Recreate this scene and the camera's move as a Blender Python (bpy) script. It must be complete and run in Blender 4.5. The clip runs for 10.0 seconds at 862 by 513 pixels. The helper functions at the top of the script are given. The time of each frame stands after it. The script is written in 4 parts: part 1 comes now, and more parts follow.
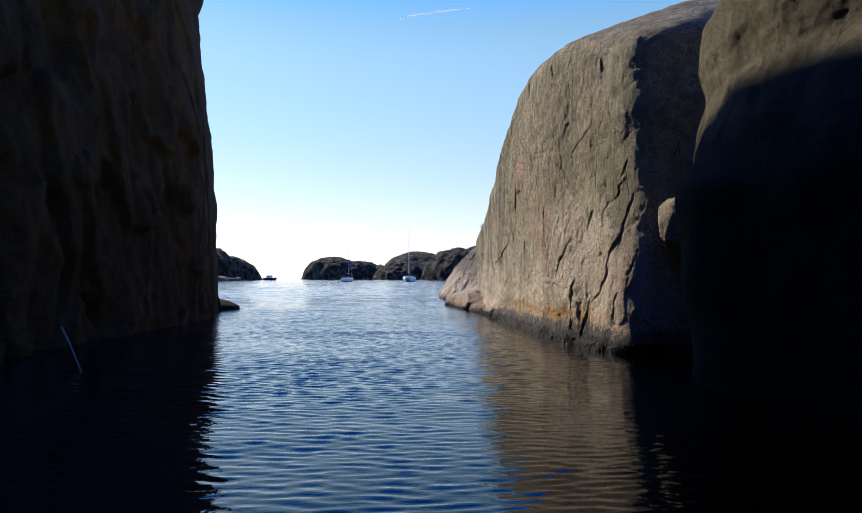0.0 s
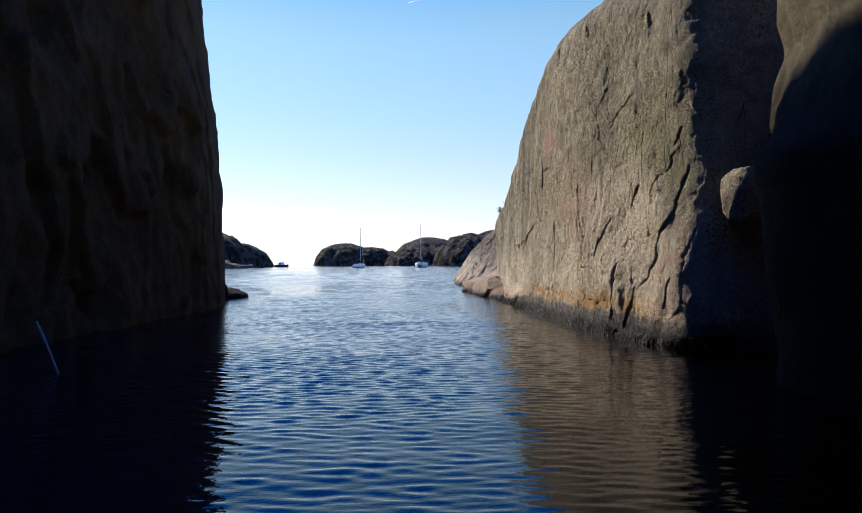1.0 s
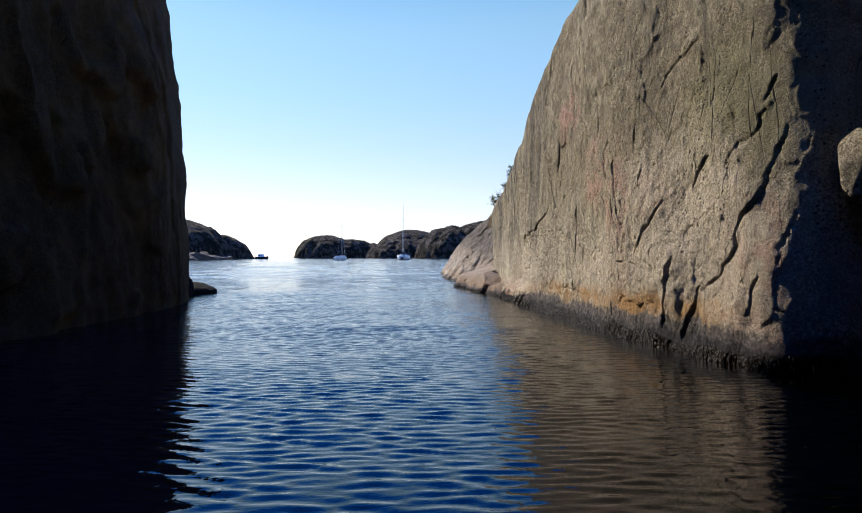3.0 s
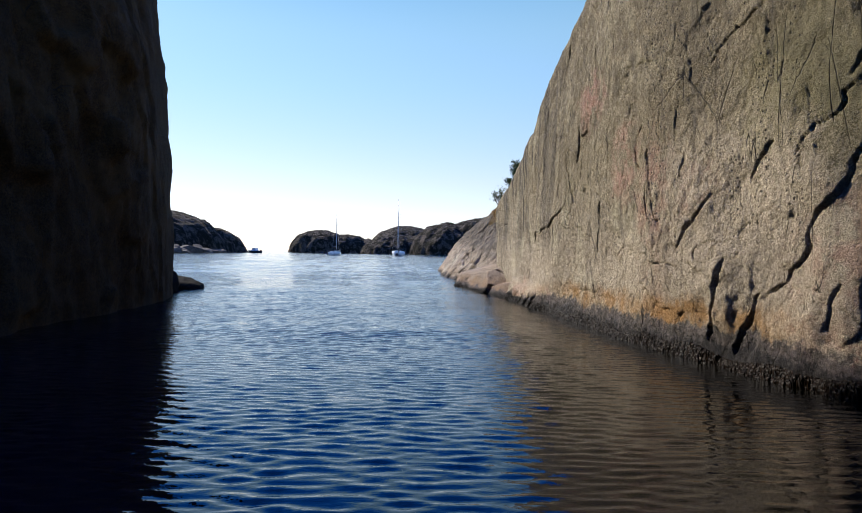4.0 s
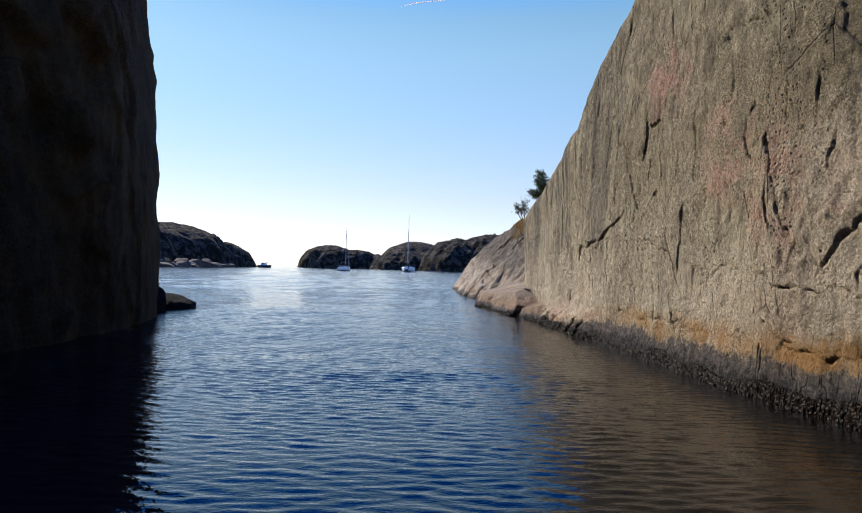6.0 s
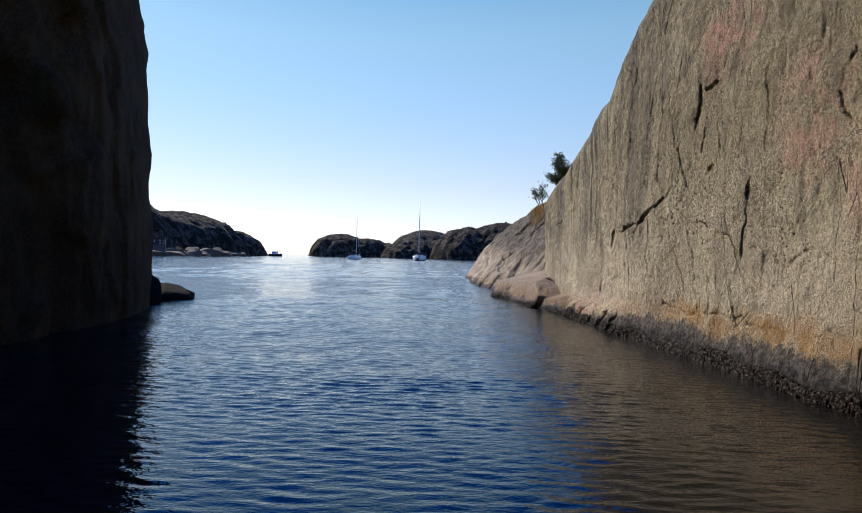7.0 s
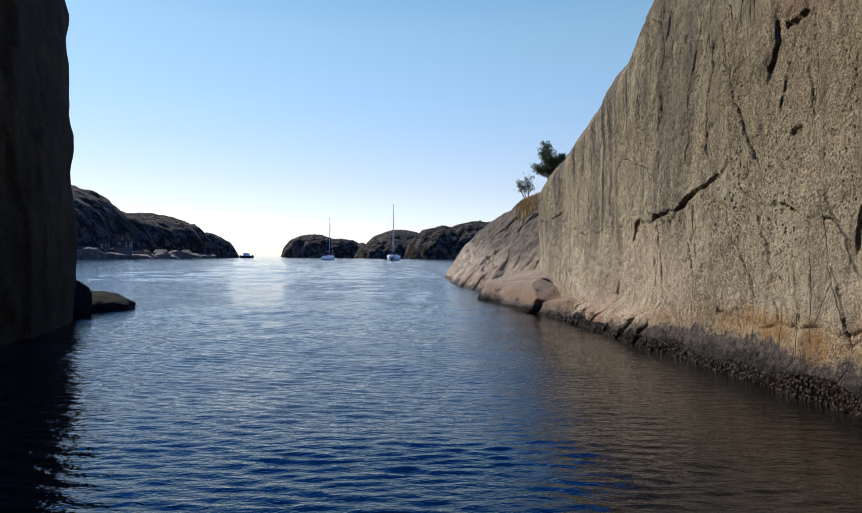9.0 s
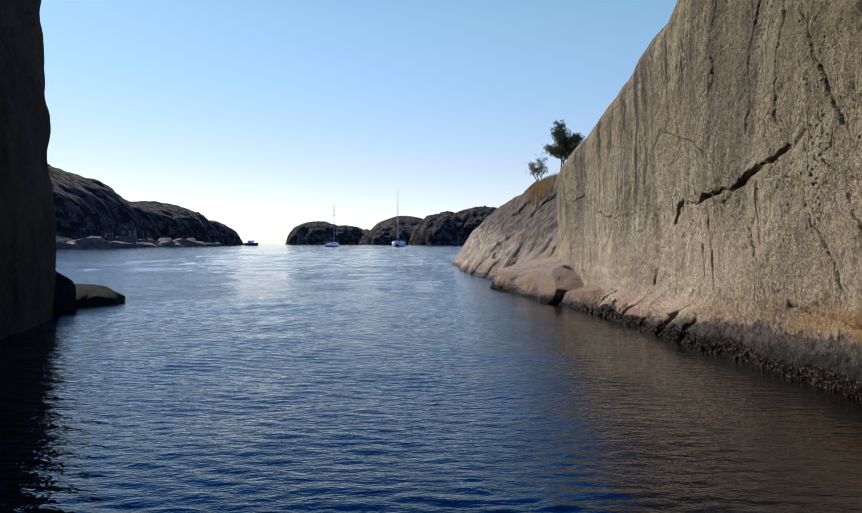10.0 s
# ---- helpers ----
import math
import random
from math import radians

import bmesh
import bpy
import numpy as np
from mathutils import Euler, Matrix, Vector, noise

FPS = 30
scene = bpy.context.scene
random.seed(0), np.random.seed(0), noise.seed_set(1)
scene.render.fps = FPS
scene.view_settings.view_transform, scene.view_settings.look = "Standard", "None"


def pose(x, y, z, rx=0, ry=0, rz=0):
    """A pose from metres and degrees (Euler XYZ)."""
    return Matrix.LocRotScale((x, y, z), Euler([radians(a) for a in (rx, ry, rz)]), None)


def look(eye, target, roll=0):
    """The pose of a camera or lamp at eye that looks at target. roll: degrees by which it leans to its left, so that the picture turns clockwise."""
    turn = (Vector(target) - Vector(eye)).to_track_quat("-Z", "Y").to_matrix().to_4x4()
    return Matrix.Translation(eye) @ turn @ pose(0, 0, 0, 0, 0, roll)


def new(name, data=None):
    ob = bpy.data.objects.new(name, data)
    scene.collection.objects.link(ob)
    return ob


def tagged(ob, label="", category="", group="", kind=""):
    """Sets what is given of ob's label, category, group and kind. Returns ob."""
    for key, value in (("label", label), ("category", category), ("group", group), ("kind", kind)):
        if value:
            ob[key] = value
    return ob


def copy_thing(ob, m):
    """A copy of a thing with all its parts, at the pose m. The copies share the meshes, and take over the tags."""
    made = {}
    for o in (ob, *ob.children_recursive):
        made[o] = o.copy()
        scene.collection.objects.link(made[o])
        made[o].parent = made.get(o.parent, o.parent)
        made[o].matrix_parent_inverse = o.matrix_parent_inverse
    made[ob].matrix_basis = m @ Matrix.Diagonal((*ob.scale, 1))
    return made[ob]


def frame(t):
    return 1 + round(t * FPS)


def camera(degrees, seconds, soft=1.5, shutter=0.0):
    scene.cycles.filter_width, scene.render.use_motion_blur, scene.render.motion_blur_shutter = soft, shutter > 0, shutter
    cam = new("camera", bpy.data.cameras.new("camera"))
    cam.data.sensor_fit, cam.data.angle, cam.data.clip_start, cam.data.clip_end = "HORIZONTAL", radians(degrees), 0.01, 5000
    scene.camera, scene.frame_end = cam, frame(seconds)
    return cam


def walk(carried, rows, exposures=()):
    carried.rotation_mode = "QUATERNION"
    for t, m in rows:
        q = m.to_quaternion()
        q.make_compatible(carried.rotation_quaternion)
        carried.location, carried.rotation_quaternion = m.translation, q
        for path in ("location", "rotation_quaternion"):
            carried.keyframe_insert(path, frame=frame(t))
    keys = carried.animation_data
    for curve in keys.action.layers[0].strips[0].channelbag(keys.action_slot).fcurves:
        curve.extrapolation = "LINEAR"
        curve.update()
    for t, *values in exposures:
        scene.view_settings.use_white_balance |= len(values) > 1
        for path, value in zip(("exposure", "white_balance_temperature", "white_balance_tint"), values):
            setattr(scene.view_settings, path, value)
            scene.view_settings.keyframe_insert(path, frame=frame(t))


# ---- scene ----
cam = camera(66.6, 10.0, soft=0.5)
PATH = [
    (0, (-0.101, 0.195, 1.178), (-0.065, 2.194, 1.242), -0.0),
    (0.5, (-0.204, 0.824, 1.162), (-0.19, 2.824, 1.203), -0.2),
    (1, (-0.281, 1.403, 1.167), (-0.28, 3.403, 1.188), -0.4),
    (1.5, (-0.365, 1.93, 1.195), (-0.367, 3.93, 1.24), 0.0),
    (2, (-0.437, 2.527, 1.176), (-0.413, 4.527, 1.21), -0.7),
    (2.5, (-0.509, 3.126, 1.159), (-0.463, 5.126, 1.176), -0.5),
    (2.7, (-0.54, 3.348, 1.16), (-0.487, 5.347, 1.169), -0.3),
    (3.8, (-0.68, 4.611, 1.167), (-0.61, 6.61, 1.151), 0.3),
    (4, (-0.733, 4.841, 1.167), (-0.658, 6.839, 1.155), 0.8),
    (4.5, (-0.788, 5.407, 1.16), (-0.729, 7.406, 1.163), 0.8),
    (5, (-0.828, 5.952, 1.165), (-0.764, 7.951, 1.183), 0.3),
    (5.5, (-0.908, 6.464, 1.174), (-0.854, 8.463, 1.207), 0.2),
    (5.7, (-0.932, 6.709, 1.175), (-0.876, 8.708, 1.218), 1.4),
    (6.8, (-1.011, 8.105, 1.174), (-1.001, 10.105, 1.177), 0.4),
    (7, (-1.02, 8.323, 1.153), (-1.006, 10.323, 1.154), 1.2),
    (7.5, (-1.067, 8.847, 1.155), (-1.037, 10.847, 1.137), 1.2),
    (8, (-1.088, 9.4, 1.162), (-1.048, 11.4, 1.164), 0.3),
    (8.5, (-1.107, 9.934, 1.159), (-1.039, 11.933, 1.166), 0.5),
    (9, (-1.14, 10.474, 1.145), (-1.047, 12.472, 1.145), 0.4),
    (9.5, (-1.22, 11.014, 1.138), (-1.139, 13.012, 1.102), 0.2),
    (10, (-1.228, 11.53, 1.169), (-1.149, 13.528, 1.126), -0.1),
]
walk(cam, [(t, look(eye, target, roll)) for t, eye, target, roll in PATH],
     exposures=[(0.0, 0.52), (3.0, 0.52), (5.5, 0.42), (7.5, 0.3), (10.0, 0.28)])

# ---- world, sun ----
SUN_AZ, SUN_EL = 38.5, 35.0          # degrees to the left of +y, and above the horizon
world = bpy.data.worlds.new("sky_world")
scene.world = world
world.use_nodes = True
wn = world.node_tree
sky = wn.nodes.new("ShaderNodeTexSky")
sky.sky_type, sky.sun_disc = "NISHITA", False
sky.sun_elevation, sky.sun_rotation = radians(SUN_EL), radians(-SUN_AZ)
sky.air_density, sky.dust_density, sky.ozone_density = 1.0, 0.08, 2.4
bg = wn.nodes["Background"]
bg.inputs["Strength"].default_value = 0.09
tint = wn.nodes.new("ShaderNodeMix")
tint.data_type, tint.blend_type = "RGBA", "MULTIPLY"
tint.inputs[0].default_value = 1.0
where = wn.nodes.new("ShaderNodeTexCoord")
height = wn.nodes.new("ShaderNodeSeparateXYZ")
wn.links.new(where.outputs["Generated"], height.inputs[0])
climb = wn.nodes.new("ShaderNodeMapRange")
climb.interpolation_type = "SMOOTHSTEP"
climb.inputs["From Min"].default_value, climb.inputs["From Max"].default_value = 0.3, 0.56
wn.links.new(height.outputs[2], climb.inputs["Value"])
deep_blue = wn.nodes.new("ShaderNodeMix")     # clear air: whitish low down, deep blue overhead
deep_blue.data_type = "RGBA"
deep_blue.inputs[6].default_value, deep_blue.inputs[7].default_value = (0.95, 0.98, 1.06, 1), (0.1, 0.52, 1.2, 1)
wn.links.new(climb.outputs[0], deep_blue.inputs[0])
wn.links.new(deep_blue.outputs[2], tint.inputs[7])
wn.links.new(sky.outputs[0], tint.inputs[6])
haze = wn.nodes.new("ShaderNodeMix")          # thin bright summer haze over the whole sky
haze.data_type, haze.blend_type = "RGBA", "ADD"
haze.inputs[0].default_value = 1.0
veil = wn.nodes.new("ShaderNodeMix")
veil.data_type = "RGBA"
veil.inputs[6].default_value, veil.inputs[7].default_value = (0.62, 1.15, 2.05, 1), (0.0, 0.24, 1.25, 1)
wn.links.new(climb.outputs[0], veil.inputs[0])
wn.links.new(veil.outputs[2], haze.inputs[7])
wn.links.new(tint.outputs[2], haze.inputs[6])
# the day's own colour: whiter low down, cleaner blue higher up
tone = wn.nodes.new("ShaderNodeValToRGB")
wn.links.new(height.outputs[2], tone.inputs[0])
steps = tone.color_ramp.elements
steps[0].position, steps[0].color = 0.0, (1.06, 0.96, 0.95, 1)
steps[1].position, steps[1].color = 0.95, (0.5, 1.1, 1.5, 1)
for place, colour in ((0.105, (1.1, 0.9, 0.83, 1)), (0.24, (1.02, 1.0, 0.9, 1)), (0.36, (1.0, 1.06, 0.86, 1)), (0.45, (0.68, 1.2, 1.28, 1)), (0.6, (0.5, 1.3, 1.55, 1))):
    steps.new(place).color = colour
graded = wn.nodes.new("ShaderNodeMix")
graded.data_type, graded.blend_type = "RGBA", "MULTIPLY"
graded.inputs[0].default_value = 1.0
wn.links.new(haze.outputs[2], graded.inputs[6])
wn.links.new(tone.outputs[0], graded.inputs[7])
wn.links.new(graded.outputs[2], bg.inputs[0])
sun = new("sun", bpy.data.lights.new("sun", "SUN"))
sun.data.energy, sun.data.angle, sun.data.color = 5.0, radians(0.53), (1.0, 0.91, 0.77)
sun_dir = Vector((-math.sin(radians(SUN_AZ)) * math.cos(radians(SUN_EL)), math.cos(radians(SUN_AZ)) * math.cos(radians(SUN_EL)), math.sin(radians(SUN_EL))))
sun.matrix_world = look(sun_dir * 60, (0, 0, 0))


# ---- noise ----
class Perlin:
    """Smooth three-dimensional noise in numpy, about -1 to 1."""

    def __init__(self, seed):
        rng = np.random.RandomState(seed)
        self.perm = np.concatenate([rng.permutation(256)] * 3)
        g = rng.normal(size=(256, 3))
        self.grad = g / np.linalg.norm(g, axis=1)[:, None]

    def at(self, p):
        i = np.floor(p).astype(np.int64)
        f = p - i
        i &= 255
        w = f * f * f * (f * (f * 6 - 15) + 10)
        out = np.zeros(p.shape[:-1])
        for dx in (0, 1):
            for dy in (0, 1):
                for dz in (0, 1):
                    h = self.perm[self.perm[self.perm[i[..., 0] + dx] + i[..., 1] + dy] + i[..., 2] + dz]
                    g = self.grad[h]
                    d = g[..., 0] * (f[..., 0] - dx) + g[..., 1] * (f[..., 1] - dy) + g[..., 2] * (f[..., 2] - dz)
                    wx = w[..., 0] if dx else 1 - w[..., 0]
                    wy = w[..., 1] if dy else 1 - w[..., 1]
                    wz = w[..., 2] if dz else 1 - w[..., 2]
                    out += d * wx * wy * wz
        return out * 1.6


PN = Perlin(7)


def fbm(p, scale, octaves=4, gain=0.5, seed=0.0, stretch=(1, 1, 1)):
    q = p * (np.array(stretch) * scale) + np.array([seed * 17.3, seed * 5.1, seed * 9.7])
    total, amp = np.zeros(p.shape[:-1]), 1.0
    for _ in range(octaves):
        total += amp * PN.at(q)
        q, amp = q * 2.03 + 11.7, amp * gain
    return total


def ridged(p, scale, octaves=4, seed=0.0, stretch=(1, 1, 1)):
    q = p * (np.array(stretch) * scale) + np.array([seed * 3.3, seed * 15.1, seed * 7.7])
    total, amp = np.zeros(p.shape[:-1]), 1.0
    for _ in range(octaves):
        total += amp * (1 - 2 * np.abs(PN.at(q)))
        q, amp = q * 2.1 + 5.3, amp * 0.5
    return total


def smooth(a, b, x):
    t = np.clip((x - a) / (b - a), 0, 1)
    return t * t * (3 - 2 * t)


# ---- mesh helpers ----
def mesh_object(name, verts, faces, material, parent=None, label="", shade=True):
    me = bpy.data.meshes.new(name)
    me.from_pydata(verts, [], faces)
    if shade:
        me.polygons.foreach_set("use_smooth", [True] * len(me.polygons))
    me.materials.append(material)
    me.update()
    ob = new(name, me)
    if parent:
        ob.parent = parent
    if label:
        ob["label"] = label
    return ob


def part(name, bm, material, parent, label="", shade=False):
    me = bpy.data.meshes.new(name)
    bm.to_mesh(me)
    bm.free()
    if shade:
        me.polygons.foreach_set("use_smooth", [True] * len(me.polygons))
    me.materials.append(material)
    ob = new(name, me)
    ob.parent = parent
    if label:
        ob["label"] = label
    return ob


def sheet(name, P, material):
    """A grid of points as one smooth mesh."""
    nu, nv = P.shape[:2]
    idx = np.arange(nu * nv).reshape(nu, nv)
    a, b, c, d = idx[:-1, :-1], idx[1:, :-1], idx[1:, 1:], idx[:-1, 1:]
    quad = np.stack([a, b, c, d], -1).reshape(-1)
    me = bpy.data.meshes.new(name)
    me.vertices.add(nu * nv)
    me.vertices.foreach_set("co", np.ascontiguousarray(P, np.float32).ravel())
    me.loops.add(len(quad))
    me.loops.foreach_set("vertex_index", quad.astype(np.int32))
    me.polygons.add(len(quad) // 4)
    me.polygons.foreach_set("loop_start", np.arange(0, len(quad), 4, dtype=np.int32))
    me.update(calc_edges=True)
    me.polygons.foreach_set("use_smooth", np.ones(len(quad) // 4, bool))
    me.materials.append(material)
    me.update()
    return new(name, me)


def grid_normals(P):
    n = np.cross(np.gradient(P, axis=0), np.gradient(P, axis=1))
    return n / (np.linalg.norm(n, axis=-1, keepdims=True) + 1e-9)


def curve_points(ctrl, steps):
    """A smooth plan curve through control points; steps: the distance between points, by place along it."""
    c = np.array(ctrl, float)
    t = np.concatenate([[0], np.cumsum(np.linalg.norm(np.diff(c, axis=0), axis=1))])
    fine = np.linspace(0, t[-1], 4000)
    m = np.gradient(c, t, axis=0)
    k = np.clip(np.searchsorted(t, fine) - 1, 0, len(t) - 2)
    h = (t[k + 1] - t[k])
    s = ((fine - t[k]) / h)[:, None]
    h = h[:, None]
    pts = (2 * s**3 - 3 * s**2 + 1) * c[k] + (s**3 - 2 * s**2 + s) * h * m[k] + (-2 * s**3 + 3 * s**2) * c[k + 1] + (s**3 - s**2) * h * m[k + 1]
    dens = 1.0 / np.array([steps(p) for p in pts])
    acc = np.concatenate([[0], np.cumsum((dens[1:] + dens[:-1]) / 2 * np.linalg.norm(np.diff(pts, axis=0), axis=1))])
    want = np.linspace(0, acc[-1], int(acc[-1]) + 2)
    return np.stack([np.interp(want, acc, pts[:, i]) for i in range(2)], -1)


# ---- materials ----
class Mat:
    """A node material, with short calls for its nodes."""

    def __init__(self, name):
        self.m = bpy.data.materials.new(name)
        self.m.use_nodes = True
        self.t = self.m.node_tree
        self.b = self.t.nodes["Principled BSDF"]
        self.pos = self.node("ShaderNodeNewGeometry").outputs["Position"]

    def node(self, kind, **kw):
        n = self.t.nodes.new(kind)
        for key, value in kw.items():
            self.put(n.inputs[key.replace("_", " ")], value)
        return n

    def put(self, socket, value):
        if isinstance(value, bpy.types.NodeSocket):
            self.t.links.new(value, socket)
        elif isinstance(value, tuple) and len(value) == 3 and socket.type == "RGBA":
            socket.default_value = (*value, 1)
        else:
            socket.default_value = value

    def math(self, op, a, b=0.0, c=0.0):
        n = self.t.nodes.new("ShaderNodeMath")
        n.operation = op
        for s, v in zip(n.inputs, (a, b, c)):
            self.put(s, v)
        return n.outputs[0]

    def scaled(self, scale, at=None):
        n = self.node("ShaderNodeMapping", Vector=at or self.pos, Scale=scale)
        return n.outputs[0]

    def noise(self, scale, detail=4.0, rough=0.55, stretch=None, distort=0.0):
        n = self.node("ShaderNodeTexNoise", Vector=self.scaled(stretch) if stretch else self.pos, Scale=scale, Detail=detail, Roughness=rough, Distortion=distort)
        return n.outputs[0]

    def voronoi(self, scale, feature="F1", stretch=None):
        n = self.node("ShaderNodeTexVoronoi", Vector=self.scaled(stretch) if stretch else self.pos, Scale=scale)
        n.feature = feature
        return n.outputs["Distance"]

    def band(self, x, a, b, lo=0.0, hi=1.0):
        n = self.node("ShaderNodeMapRange", Value=x, From_Min=a, From_Max=b, To_Min=lo, To_Max=hi)
        n.interpolation_type = "SMOOTHSTEP"
        return n.outputs[0]

    def mix(self, fac, a, b, blend="MIX"):
        n = self.t.nodes.new("ShaderNodeMix")
        n.data_type, n.blend_type = "RGBA", blend
        self.put(n.inputs[0], fac), self.put(n.inputs[6], a), self.put(n.inputs[7], b)
        return n.outputs[2]

    def split(self):
        n = self.node("ShaderNodeSeparateXYZ", Vector=self.pos)
        return n.outputs

    def near(self, centre, radius, wobble=0.0, squash=(1, 1, 1)):
        """1 round a place, falling to 0 at the radius, with an uneven edge."""
        v = self.t.nodes.new("ShaderNodeVectorMath")
        v.operation = "SUBTRACT"
        self.put(v.inputs[0], self.pos)
        v.inputs[1].default_value = centre
        s = self.t.nodes.new("ShaderNodeVectorMath")
        s.operation = "MULTIPLY"
        self.put(s.inputs[0], v.outputs[0])
        s.inputs[1].default_value = squash
        q = self.t.nodes.new("ShaderNodeVectorMath")
        q.operation = "LENGTH"
        self.put(q.inputs[0], s.outputs[0])
        d = q.outputs["Value"]
        if wobble:
            d = self.math("ADD", d, self.math("MULTIPLY", self.math("SUBTRACT", self.noise(2.3, 6, 0.7), 0.5), wobble))
        return self.band(d, radius * 0.35, radius, 1.0, 0.0)

    def bump(self, height, strength, distance, below=None):
        n = self.node("ShaderNodeBump", Height=height, Strength=strength, Distance=distance)
        if below:
            self.put(n.inputs["Normal"], below)
        return n.outputs[0]

    def done(self, colour, rough=0.8, normal=None, **kw):
        self.put(self.b.inputs["Base Color"], colour)
        self.put(self.b.inputs["Roughness"], rough)
        if normal:
            self.put(self.b.inputs["Normal"], normal)
        for key, value in kw.items():
            self.put(self.b.inputs[key.replace("_", " ")], value)
        return self.m


def granite(name, dark, light, stains=True, lit_lichen=False, shine=0.25, folded=False):
    """Coarse granite: speckled grain, weathered blotches, lichen, tide stains near the water."""
    k = Mat(name)
    x, y, z = k.split()
    grain = k.noise(38, 6, 0.85)
    patch = k.noise(13, 5, 0.75)
    fine = k.noise(130, 3, 0.7)
    blot = k.noise(0.9, 5, 0.6)
    mid = k.noise(5, 5, 0.65)
    drip = k.noise(1.6, 5, 0.62, stretch=(1.6, 1.6, 0.13))
    c = k.mix(k.band(grain, 0.44, 0.56), dark, light)
    c = k.mix(k.band(fine, 0.53, 0.6, 0, 0.75), c, (0.05, 0.045, 0.04))
    c = k.mix(k.band(mid, 0.42, 0.62, 0, 0.35), c, tuple(v * 0.5 for v in light))
    c = k.mix(k.band(patch, 0.5, 0.64, 0, 0.3), c, tuple(v * 0.45 for v in dark))
    c = k.mix(k.band(patch, 0.47, 0.38, 0, 0.22), c, tuple(min(v * 1.25, 0.8) for v in light))
    c = k.mix(k.band(blot, 0.5, 0.62, 0, 0.4), c, tuple(min(0.8, v * 1.15) for v in light))
    c = k.mix(k.band(blot, 0.47, 0.36, 0, 0.45), c, tuple(v * 0.8 for v in dark))
    if stains:
        # olive lichen on the weathered upper face
        up = k.math("ADD", z, k.math("MULTIPLY", blot, 2.4))
        c = k.mix(k.band(up, 2.0, 4.2, 0, 0.55), c, (0.19, 0.152, 0.066))
        c = k.mix(k.math("MULTIPLY", k.band(up, 3.2, 5.2, 0, 0.6), k.band(mid, 0.4, 0.62)), c, (0.11, 0.085, 0.055))
        c = k.mix(k.math("MULTIPLY", k.near((3.0, 10.9, 2.7), 1.1, 0.8, (1, 0.9, 0.9)), 0.45), c, (0.16, 0.15, 0.045))
        # long run-off streaks
        c = k.mix(k.band(drip, 0.56, 0.7, 0, 0.6), c, (0.085, 0.07, 0.055))
        far = k.math("MULTIPLY", k.band(y, 17.5, 19.5), k.band(z, 1.2, 2.2))
        c = k.mix(k.math("MULTIPLY", far, k.math("MULTIPLY", k.band(k.noise(2.0, 7, 0.75, stretch=(1.3, 1.3, 0.16)), 0.5, 0.58, 0, 0.9), k.band(k.noise(0.7, 3, 0.6), 0.4, 0.56))), c, (0.05, 0.042, 0.034))
        whale = k.math("MULTIPLY", k.band(y, 27, 29), k.band(k.math("ADD", k.math("ADD", z, k.math("MULTIPLY", blot, 1.6)), k.math("MULTIPLY", k.math("SUBTRACT", 40.0, y), 0.09)), 2.2, 3.1))
        c = k.mix(k.math("MULTIPLY", whale, k.band(mid, 0.36, 0.58, 0.45, 0.9)), c, (0.062, 0.052, 0.046))
        # pink feldspar in the fractured zones
        pink = (0.6, 0.37, 0.28)
        rough_edge = k.band(k.noise(3.2, 6, 0.7), 0.4, 0.6)
        for centre, radius, squash in (((2.4, 13.15, 1.5), 1.25, (1, 1.9, 0.75)), ((2.4, 15.7, 3.7), 0.95, (1, 1, 1.5)), ((2.9, 10.4, 0.9), 0.95, (1, 1, 0.8)),
                                       ((2.2, 20.6, 0.3), 0.9, (1, 0.8, 1.5)), ((2.4, 14.1, 2.5), 0.8, (1, 1.1, 1)), ((2.2, 18.4, 0.25), 0.7, (1, 0.8, 2)), ((2.7, 12.3, 1.9), 0.7, (1, 1, 1.4))):
            c = k.mix(k.math("MULTIPLY", k.math("MULTIPLY", k.near(centre, radius, 1.0, squash), rough_edge), 0.75), c, k.mix(k.band(grain, 0.38, 0.62), (0.3, 0.12, 0.082), pink))
        for centre, radius, squash in (((2.7, 11.9, 1.4), 1.5, (1, 0.8, 0.8)), ((2.4, 14.2, 0.9), 1.0, (1, 0.6, 1.3)), ((2.9, 10.8, 0.75), 0.7, (1, 0.8, 1.2)), ((2.2, 19.2, 0.9), 1.1, (1, 0.5, 1.2)), ((2.9, 10.9, 1.9), 0.6, (1, 1, 0.8))):
            c = k.mix(k.math("MULTIPLY", k.math("MULTIPLY", k.near(centre, radius, 1.0, squash), k.band(mid, 0.36, 0.54, 0.3, 1)), 0.8), c, k.mix(k.band(grain, 0.4, 0.6), (0.34, 0.275, 0.195), (0.74, 0.63, 0.47)))
        # pale washed rock above the tide line
        wob = k.math("ADD", k.math("MULTIPLY", k.math("SUBTRACT", k.noise(1.3, 5, 0.6), 0.5), 0.5), k.math("MULTIPLY", k.math("SUBTRACT", patch, 0.5), 0.35))
        level = k.math("ADD", k.math("ADD", z, wob), k.band(y, 18.0, 19.6, 0, 0.2))
        pale = k.math("MULTIPLY", k.band(level, 0.4, 0.7), k.band(level, 1.1, 1.9, 1, 0))
        c = k.mix(k.math("MULTIPLY", pale, 0.38), c, (0.42, 0.35, 0.26))
